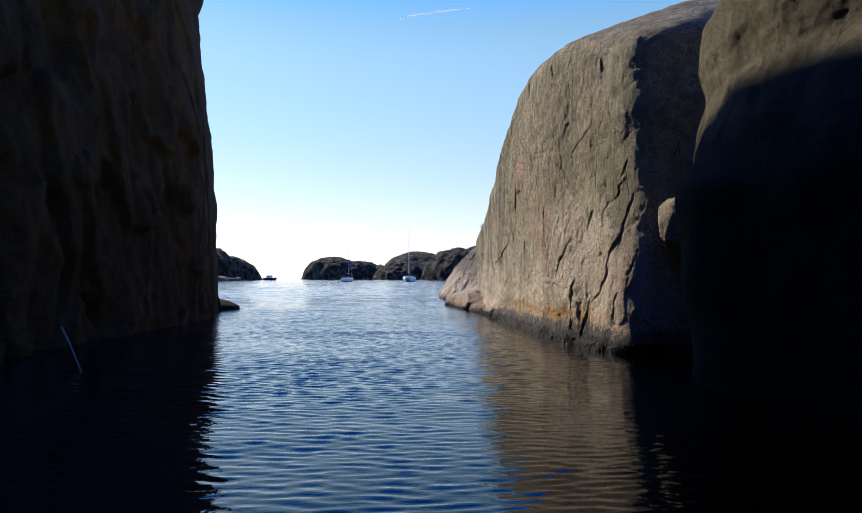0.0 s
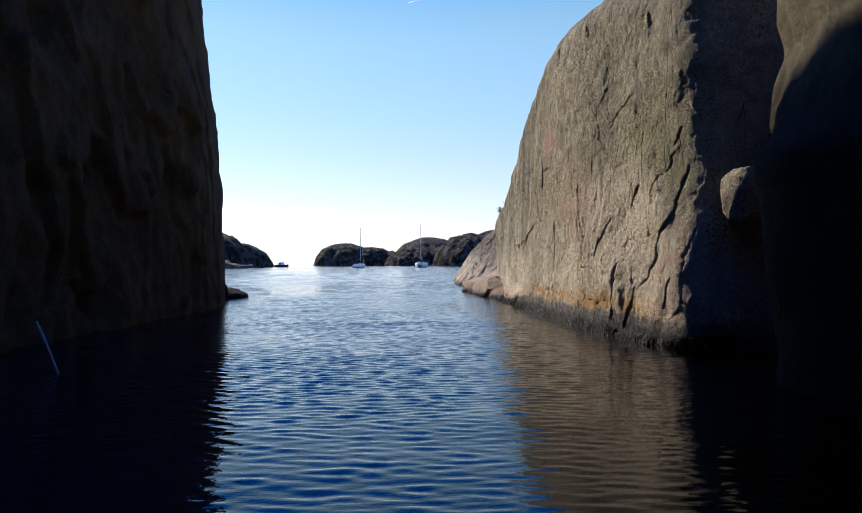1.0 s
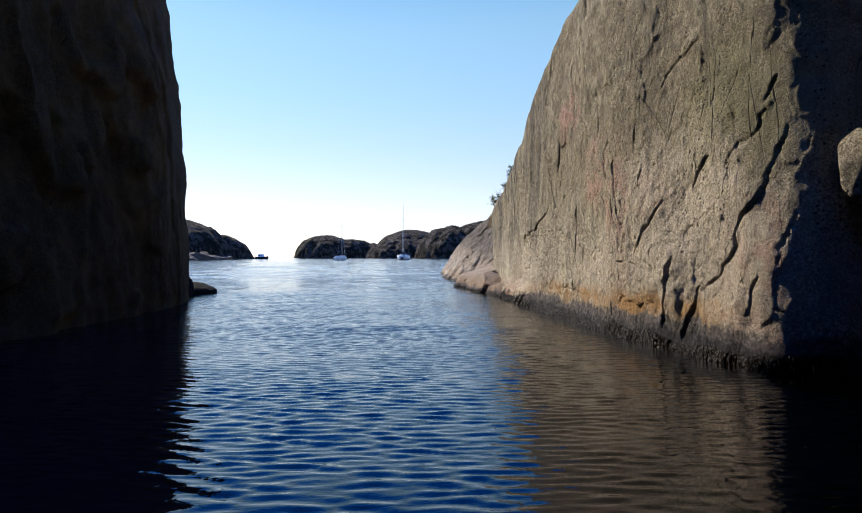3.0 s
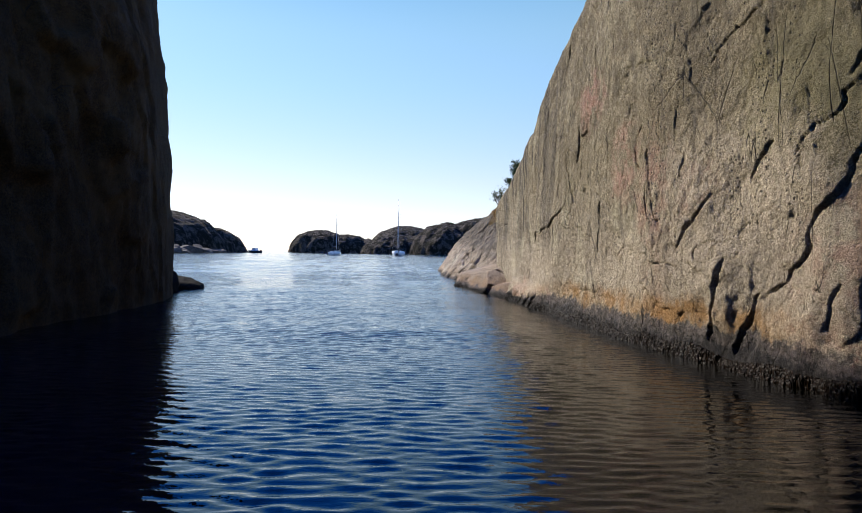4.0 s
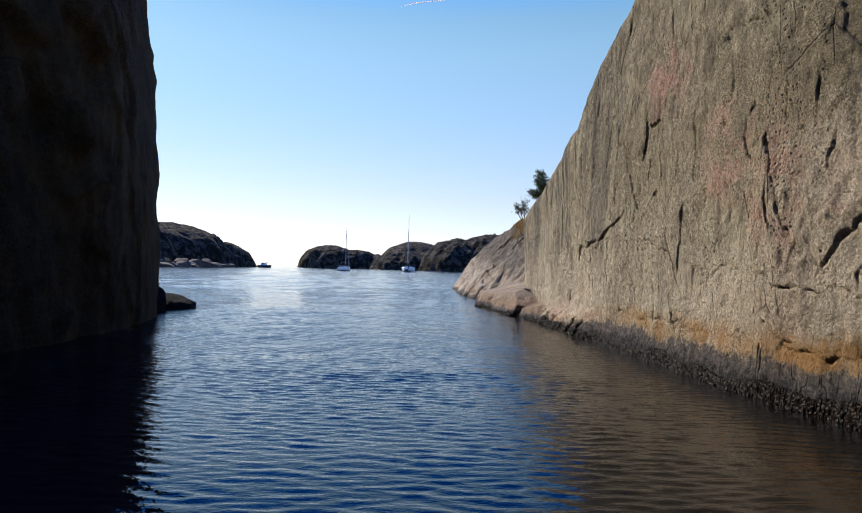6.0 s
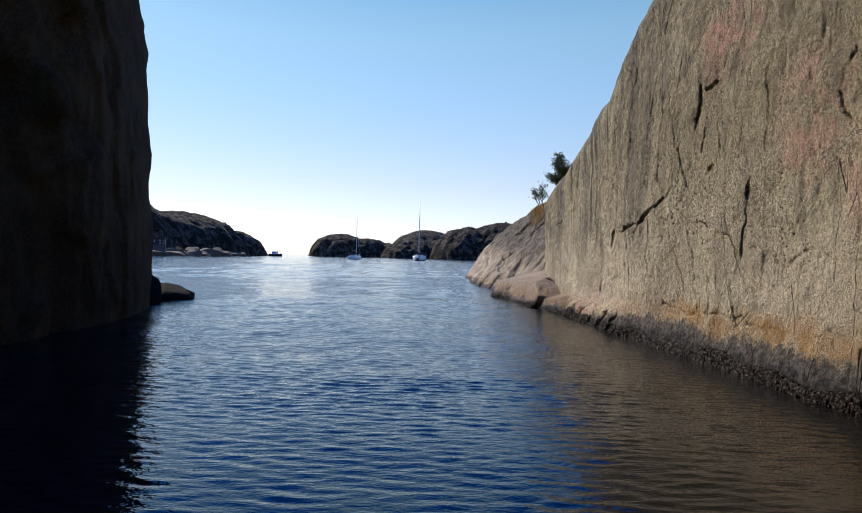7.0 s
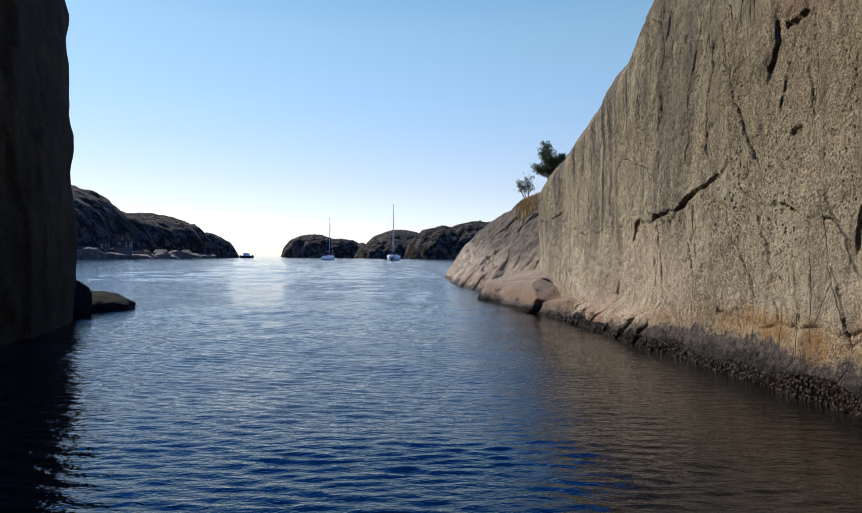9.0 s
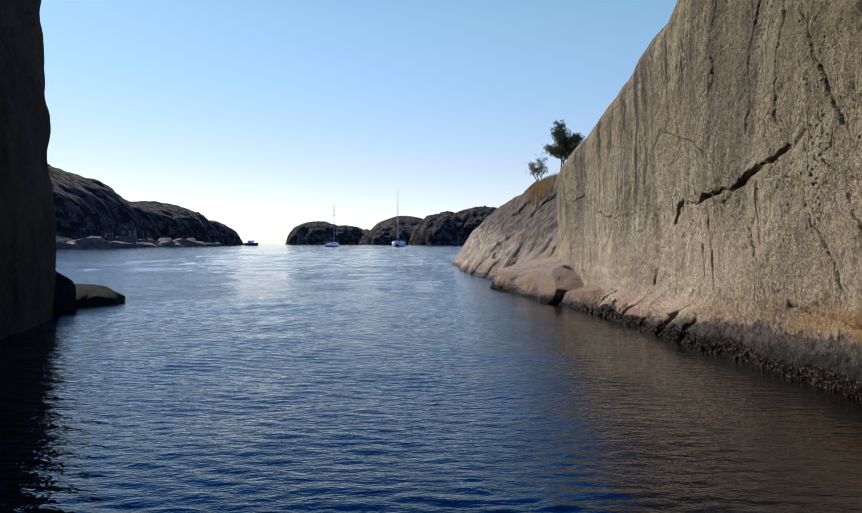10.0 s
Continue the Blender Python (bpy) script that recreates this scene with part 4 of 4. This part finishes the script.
def tree(name, at, height, spread, seed, leaf, leaf_size, leaves, lean=(0, 0), stems=1, label="", category="tree"):
    """A small wind-bent tree: stems, branching limbs and a ragged crown of single leaves."""
    rng = random.Random(seed)
    root = new(name)
    root.location = at
    wood = bmesh.new()
    tips = []

    def grow(p, d, length, r, level):
        n = 3 if level == 0 else 2
        for k in range(n):
            q = p + d * (length / n)
            limb(wood, p, q, r, r * 0.82, 6 if level < 2 else 4)
            p, r = q, r * 0.82
            d = (d + Vector((rng.gauss(0, 0.16), rng.gauss(0, 0.16), rng.gauss(0.03, 0.1)))).normalized()
            if level < 3 and (k > 0 or level > 0):
                for _ in range(2 if level else 3):
                    side = Vector((rng.gauss(0, 1) * spread, rng.gauss(0, 1) * spread, rng.uniform(0.05, 0.9))).normalized()
                    grow(p, (d * 0.45 + side * 0.75).normalized(), length * rng.uniform(0.42, 0.62), r * 0.6, level + 1)
            if level >= 2:
                tips.append(p.copy())
        tips.append(p.copy())

    for s in range(stems):
        d = Vector((lean[0] + rng.gauss(0, 0.12) * (s > 0) * 3, lean[1] + rng.gauss(0, 0.12), 1)).normalized()
        grow(Vector((rng.gauss(0, 0.03) * s, rng.gauss(0, 0.05) * s, -0.08)), d, height * 0.62 * (1 - 0.12 * s), height * 0.022, 0)
    part("trunk", wood, BARK, root, "grey-brown branching stem")
    crown = bmesh.new()
    low = height * 0.1
    tips = [t for t in tips if t.z > low]
    for _ in range(leaves):
        c = rng.choice(tips) + Vector((rng.gauss(0, 1), rng.gauss(0, 1), rng.gauss(0, 0.8))) * height * 0.042
        s = leaf_size * rng.uniform(0.6, 1.3)
        e = Euler((rng.uniform(-1.2, 1.2), rng.uniform(-1.2, 1.2), rng.uniform(0, 6.28))).to_matrix()
        vs = [crown.verts.new(c + e @ Vector(v) * s) for v in ((-1, 0, 0), (0, -0.42, 0.12), (1, 0, 0), (0, 0.42, 0.12))]
        crown.faces.new(vs)
    part("crown", crown, leaf, root, "sparse green leaves")
    return tagged(root, label, category)


def ground(x, y):
    """Where a plumb line meets the rock."""
    hit, place, normal, index, ob, mat = scene.ray_cast(bpy.context.evaluated_depsgraph_get(), (x, y, 60), (0, 0, -1))
    return (x, y, place.z if hit else 0.0)


HOLLOW = [(*ground(3.35, 33.2), 0.16, 0.5, 0.6), (*ground(3.15, 32.4), 0.16, 0.5, 0.8), (*ground(3.6, 34.0), 0.2, 0.4, 0.5)]
tree("rowan_tree", ground(4.2, 34.3), 1.65, 0.8, 14, LEAF, 0.042, 6500, (0.12, -0.05), 3, "small wind-bent rowan tree rooted on the granite shoulder")
tree("rowan_sapling", ground(3.6, 34.5), 1.1, 1.6, 12, LEAF, 0.034, 700, (-0.5, 0.0), 3, "low spreading rowan sapling with sparse leaves", "bush")


def tufts(name, spots, blades, tall, seed, label):
    rng = random.Random(seed)
    verts, faces = [], []
    for cx, cy, cz, sx, sy, slope in spots:
        for _ in range(blades):
            dx, dy = rng.gauss(0, sx), rng.gauss(0, sy)
            p = Vector((cx + dx, cy + dy, cz + dx * slope))
            h = tall * rng.uniform(0.5, 1.2)
            a = rng.uniform(0, 6.28)
            out = Vector((math.cos(a) - 0.5, math.sin(a) - 0.3, 0)) * h * rng.uniform(0.2, 0.8)
            side = Vector((-math.sin(a), math.cos(a), 0)) * 0.005
            i = len(verts)
            mid = p + out * 0.4 + Vector((0, 0, h * 0.65))
            tip = p + out + Vector((0, 0, h * 0.8))
            verts += [tuple(p - side + Vector((0, 0, -0.05))), tuple(p + side + Vector((0, 0, -0.05))), tuple(mid + side), tuple(mid - side), tuple(tip)]
            faces += [(i, i + 1, i + 2, i + 3), (i + 3, i + 2, i + 4)]
    return tagged(mesh_object(name, verts, faces, GRASS), label, "grass", kind="stuff")


tufts("dry_grass", HOLLOW, 900, 0.24, 21, "tuft of dry straw-coloured grass in a rock hollow")
tufts("crest_grass", [(4.55, 9.2, 5.05, 0.15, 0.12, 0.5)], 260, 0.2, 22, "wiry dark grass on the cliff crest")


# ---- the stick in the water ----
def stick():
    bm = bmesh.new()
    limb(bm, (0, 0, -0.5), (0, 0, 0.0), 0.012, 0.012, 8)
    limb(bm, (0, 0, 0.0), (-0.27, 0.22, 0.33), 0.012, 0.012, 8)
    limb(bm, (-0.27, 0.22, 0.33), (-0.46, 0.38, 0.52), 0.016, 0.014, 8)
    root = new("stick")
    root.location = (-4.37, 8.6, 0)
    part("shaft", bm, DRIFTWOOD, root)
    return tagged(root, "bleached crooked stick leaning out of the dark water", "stick")


stick()


# ---- moored yachts and the motor boat ----
def hull_mesh(length, beam, free, draft, stern=0.8, rake=0.12, rows=22, cols=11):
    """A lofted hull along +y, bow ahead, sheer line rising to the bow; transom closed."""
    bm = bmesh.new()
    grid = []
    for i in range(rows):
        s = i / (rows - 1)
        w = beam / 2 * (stern + (1 - stern) * math.sin(min(s / 0.42, 1) * math.pi / 2)) * (1 - max(0, (s - 0.42) / 0.58) ** 2.1)
        sheer = free * (1 + 0.28 * s * s)
        line = []
        for j in range(cols):
            a = j / (cols - 1)
            side = math.sin(a * math.pi / 2) ** 0.6
            z = -draft * (1 - s * s * 0.6) + (sheer + draft * (1 - s * s * 0.6)) * a**1.5
            line.append(bm.verts.new((w * side, (s - 0.5) * length + rake * length * a * s * s * 0.5, z)))
        grid.append(line)
    left = [[bm.verts.new((-v.co.x, v.co.y, v.co.z)) for v in line] for line in grid]
    for i in range(rows - 1):
        for j in range(cols - 1):
            bm.faces.new((grid[i][j], grid[i][j + 1], grid[i + 1][j + 1], grid[i + 1][j]))
            bm.faces.new((left[i][j], left[i + 1][j], left[i + 1][j + 1], left[i][j + 1]))
        bm.faces.new((grid[i][-1], left[i][-1], left[i + 1][-1], grid[i + 1][-1]))
    bm.faces.new([*grid[0], *left[0][::-1]])
    bmesh.ops.remove_doubles(bm, verts=bm.verts, dist=0.004)
    bmesh.ops.recalc_face_normals(bm, faces=bm.faces)
    return bm


def block(size, at, taper=(1, 1), bevel=0.04, segments=2):
    """A bevelled block that narrows upward."""
    bm = bmesh.new()
    bmesh.ops.create_cube(bm, size=1)
    for v in bm.verts:
        k = taper if v.co.z > 0 else (1, 1)
        v.co = Vector((v.co.x * size[0] * k[0] + at[0], v.co.y * size[1] * k[1] + at[1], v.co.z * size[2] + at[2]))
    if bevel:
        bmesh.ops.bevel(bm, geom=list(bm.edges), offset=bevel, segments=segments, affect="EDGES")
    return bm


def rod(a, b, r0, r1=None, sides=8):
    bm = bmesh.new()
    limb(bm, a, b, r0, r1 or r0, sides)
    return bm


def hood(width, deep, tall, at):
    """A canvas spray hood: half an arch in section."""
    bm = bmesh.new()
    n = 9
    arcs = []
    for d, k in ((0, 1.0), (deep * 0.5, 0.95), (deep, 0.35)):
        arcs.append([bm.verts.new((at[0] + width / 2 * math.cos(math.pi * i / (n - 1)), at[1] + d, at[2] + tall * k * math.sin(math.pi * i / (n - 1)) ** 0.6)) for i in range(n)])
    for p, q in zip(arcs[:-1], arcs[1:]):
        for i in range(n - 1):
            bm.faces.new((p[i], p[i + 1], q[i + 1], q[i]))
    return bm


def yacht(name, at, yaw, length, beam, mast, label, dinghy):
    root = new(name)
    free = length * 0.095
    part("hull", hull_mesh(length, beam, free, 0.5), GELCOAT, root, "glossy white hull", True)
    part("waterline_stripe", hull_mesh(length * 1.003, beam * 1.012, 0.16, 0.35, rows=14), DARK_HULL, root, "dark boot stripe", True)
    cabin = part("cabin", block((beam * 0.6, length * 0.36, 0.5), (0, length * 0.08, free + 0.28), (0.8, 0.86), 0.08, 3), GELCOAT, root)
    for side in (-1, 1):
        for k in (-0.5, 0.5):
            part("cabin_window", block((0.03, length * 0.11, 0.17), (side * beam * 0.274, length * (0.08 + 0.15 * k), free + 0.33), (1, 0.9), 0.01, 1), TINT, cabin, "tinted cabin window")
    part("cockpit_coaming", block((beam * 0.72, length * 0.24, 0.32), (0, -length * 0.27, free + 0.14), (0.9, 0.95), 0.06), GELCOAT, root)
    part("cockpit_sole", block((beam * 0.42, length * 0.2, 0.04), (0, -length * 0.27, free + 0.33), (1, 1), 0.01, 1), TEAK, root, "weathered teak")
    part("spray_hood", hood(beam * 0.62, length * 0.1, 0.75, (0, -length * 0.14, free + 0.3)), CANVAS, root, "dark canvas hood", True)
    my = length * 0.1
    part("mast", rod((0, my, free + 0.3), (0, my - 0.12, mast), 0.10, 0.07, 10), ALU, root, "tall bare aluminium mast", True)
    boom = part("boom", rod((0, my - 0.1, free + 1.55), (0, my - length * 0.38, free + 1.6), 0.06), ALU, root, "", True)
    part("sail_cover", block((0.26, length * 0.36, 0.34), (0, my - length * 0.2, free + 1.78), (0.5, 0.8), 0.08, 3), CANVAS, boom, "dark furled mainsail cover")
    for h, w in ((0.42, 0.3), (0.7, 0.22)):
        z = free + (mast - free) * h
        for side in (-1, 1):
            part("spreader", rod((0, my - 0.06, z), (side * beam * w, my - 0.2, z + 0.08), 0.018, 0.014, 6), ALU, root)
    for side in (-1, 1):
        part("shroud", rod((side * beam * 0.46, my - 0.2, free), (0, my - 0.1, mast * 0.95), 0.006, sides=5), ALU, root)
    part("forestay", rod((0, length * 0.5, free * 1.25), (0, my - 0.1, mast * 0.97), 0.018, 0.014, 6), GELCOAT, root, "furled white headsail on the forestay")
    part("backstay", rod((0, -length * 0.49, free), (0, my - 0.12, mast * 0.99), 0.006, sides=5), ALU, root)
    for side in (-1, 1):
        for k in (-0.47, -0.3, -0.1, 0.12, 0.3):
            x = side * beam * 0.47 * (1 - max(0, k + 0.08) * 0.9)
            part("stanchion", rod((x, length * k, free), (x, length * k, free + 0.62), 0.02, sides=5), ALU, root)
    part("stern_rail", rod((-beam * 0.4, -length * 0.48, free + 0.62), (beam * 0.4, -length * 0.48, free + 0.62), 0.025, sides=6), ALU, root)
    part("wheel", rod((0, -length * 0.33, free + 0.75), (0, -length * 0.33 + 0.05, free + 0.76), 0.45, sides=16), TINT, root, "dark steering wheel")
    if dinghy:
        boat = part("dinghy", block((1.35, 0.75, 0.62), (-beam * 0.2, -length * 0.5 - 0.55, 0.5), (0.9, 0.8), 0.28, 4), RUBBER, root, "grey inflatable dinghy hung at the stern", True)
        part("outboard", block((0.3, 0.35, 0.55), (-beam * 0.05, -length * 0.5 - 0.5, 1.15), (0.8, 0.8), 0.08), DARK_HULL, boat)
    root.matrix_world = pose(*at, 0, 0, yaw)
    return tagged(root, label, "sailing yacht", "moored yachts")


yacht("sailing_yacht", (-3.2, 203.0, 0), 4.0, 12.5, 3.9, 17.3, "large white sailing yacht moored with sails furled and a dinghy astern", True)
yacht("sailing_yacht", (-21.2, 195.5, 0), -9.0, 8.6, 2.75, 12.1, "smaller white sailing yacht moored with sails furled", False)


def motor_boat():
    root = new("motor_boat")
    part("hull", hull_mesh(5.6, 2.1, 0.8, 0.3, 0.9), DARK_HULL, root, "dark navy hull", True)
    part("rubbing_strake", block((2.12, 4.4, 0.09), (0, -0.5, 0.84), (1, 1), 0.03), GELCOAT, root, "white strake")
    cabin = part("cabin", block((1.6, 2.3, 1.05), (0, -0.1, 1.3), (0.82, 0.75), 0.1, 3), GELCOAT, root, "white wheelhouse")
    part("windscreen", block((1.3, 0.05, 0.35), (0, 0.96, 1.32), (0.9, 1), 0.01, 1), TINT, cabin)
    for side in (-1, 1):
        part("side_window", block((0.05, 1.2, 0.32), (side * 0.7, 0.1, 1.35), (1, 0.85), 0.01, 1), TINT, cabin)
        part("rail_post", rod((side * 0.7, -1.9, 0.85), (side * 0.6, -1.6, 1.9), 0.04), ALU, root)
    part("targa_arch", rod((-0.62, -1.6, 1.9), (0.62, -1.6, 1.9), 0.06), GELCOAT, root)
    part("outboard", block((0.45, 0.5, 0.9), (0, -2.95, 0.7), (0.8, 0.8), 0.1), DARK_HULL, root)
    root.matrix_world = pose(-66.0, 290.0, 0, 0, 0, 62) @ Matrix.Scale(1.15, 4)
    return tagged(root, "small dark-hulled motor boat with a white wheelhouse", "motor boat")


motor_boat()


# ---- boathouses on the far shore ----
def cottage(at, yaw, wide, deep, eave, ridge, windows, label):
    root = new("cottage")
    bm = bmesh.new()
    w, d = wide / 2, deep / 2
    ring = [(-w, 0), (w, 0), (w, eave), (0, ridge), (-w, eave)]
    f = [bm.verts.new((x, -d, z)) for x, z in ring]
    b = [bm.verts.new((x, d, z)) for x, z in ring]
    bm.faces.new(f), bm.faces.new(b[::-1])
    for i in range(5):
        if i not in (2, 3):
            bm.faces.new((f[i], b[i], b[(i + 1) % 5], f[(i + 1) % 5]))
    part("wall", bm, TIMBER, root, "black-stained board walls")
    bm = bmesh.new()
    over, thick = 0.3, 0.16
    k = (ridge - eave) / w
    for side in (-1, 1):
        top = [(0, ridge + 0.05), (side * (w + over), eave - over * k + 0.05)]
        vs = [[bm.verts.new((x, y, z + t)) for x, z in top for t in (0, thick)] for y in (-d - over, d + over)]
        a, c = vs
        for q in ((a[0], a[2], a[3], a[1]), (c[0], c[1], c[3], c[2]), (a[1], a[3], c[3], c[1]), (a[0], c[0], c[2], a[2]), (a[2], c[2], c[3], a[3])):
            bm.faces.new(q)
    bmesh.ops.recalc_face_normals(bm, faces=bm.faces)
    part("roof", bm, SLATE, root, "dark tiled pitched roof")
    for x, z, ww, hh in windows:
        win = part("window", block((ww, 0.08, hh), (x, -d - 0.03, z), (1, 1), 0.01, 1), WHITE_TRIM, root, "white-framed window")
        part("pane", block((ww * 0.7, 0.06, hh * 0.74), (x, -d - 0.06, z), (1, 1), 0.005, 1), TINT, win)
    part("corner_board", block((0.16, 0.1, eave), (w - 0.08, -d - 0.04, eave / 2), (1, 1), 0.01, 1), WHITE_TRIM, root)
    part("foundation", block((wide * 0.98, deep * 0.98, 6.0), (0, 0, -2.99), (1, 1), 0.05), SLATE, root, "grey stone footing")
    root.matrix_world = pose(*at, 0, 0, yaw) @ Matrix.Scale(0.66, 4)
    return tagged(root, label, "cottage", "boathouses on the shore")


cottage((-74.0, 187.0, 2.9), 20, 6.2, 7.0, 2.7, 4.9, [(-1.5, 1.5, 0.9, 0.9), (0.9, 1.1, 0.7, 1.7), (2.3, 1.2, 0.5, 1.5), (-0.4, 3.5, 0.6, 0.8)], "black timber cottage with white window frames on the rocky shore")
cottage((-78.6, 185.5, 2.6), 25, 4.0, 5.0, 2.0, 3.6, [(-0.6, 1.0, 0.7, 1.5), (0.9, 1.3, 0.7, 0.7)], "small black timber shed beside the cottage")
cottage((-82.2, 183.0, 1.7), 10, 6.5, 4.0, 1.5, 2.6, [(1.2, 0.8, 0.8, 1.3), (-1.2, 1.6, 0.9, 0.5)], "long low black boathouse at the water")

rng = random.Random(9)
shore = boulder("shore_rock", (-74, 180, 0.2), (4.4, 3.4, 1.5), 30, SHORE, 10, 2.4, 0.16, 40, 24)
tagged(shore, "pale smooth rock outcrop along the far shore", "rock", "far shore rocks")
for k in range(24):
    y = 150 + k * 5.2 + rng.uniform(-2, 2)
    m = pose(-75.5 + rng.uniform(-2.5, 2.0) - max(0, y - 230) * 0.03, y, 0.1, 0, 0, rng.uniform(0, 360)) @ Matrix.Diagonal((rng.uniform(0.5, 1.2), rng.uniform(0.5, 1.2), rng.uniform(0.7, 2.1), 1))
    copy_thing(shore, m).matrix_world = m

# stunted trees on the far hilltops
pine = tree("stunted_pine", (24, 368, 15.0), 1.4, 2.2, 41, SHRUB, 0.2, 700, (0.3, 0), 3, "stunted dark pine on the far hilltop")
tagged(pine, group="stunted trees")
for k in range(16):
    x = 16 + k * 3.4 + rng.uniform(-1.5, 1.5)
    hit, place, normal, index, ob, mat = scene.ray_cast(bpy.context.evaluated_depsgraph_get(), (x, 366 + rng.uniform(-3, 8), 90), (0, 0, -1))
    if hit:
        copy_thing(pine, pose(place.x, place.y, place.z, 0, 0, rng.uniform(0, 360)) @ Matrix.Diagonal((1, 1, 1, 1))).scale = [rng.uniform(0.5, 0.95)] * 3


# ---- vapour trail high over the bay ----
def contrail():
    bm = bmesh.new()
    pts = [Vector(v) * 0.4 for v in ((-95, 3000, 1198), (-40, 3000, 1214), (60, 3000, 1228), (160, 3000, 1243), (240, 3000, 1252))]
    for (a, b), (r0, r1) in zip(zip(pts[:-1], pts[1:]), ((0.5, 1.1), (1.1, 1.2), (1.2, 1.0), (1.0, 0.4))):
        limb(bm, a, b, r0, r1, 8)
    me = bpy.data.meshes.new("vapour_trail")
    bm.to_mesh(me)
    bm.free()
    me.materials.append(VAPOUR)
    return tagged(new("backdrop_vapour_trail", me), "thin white aircraft vapour trail in the sky", "vapour trail", kind="structure")


contrail()
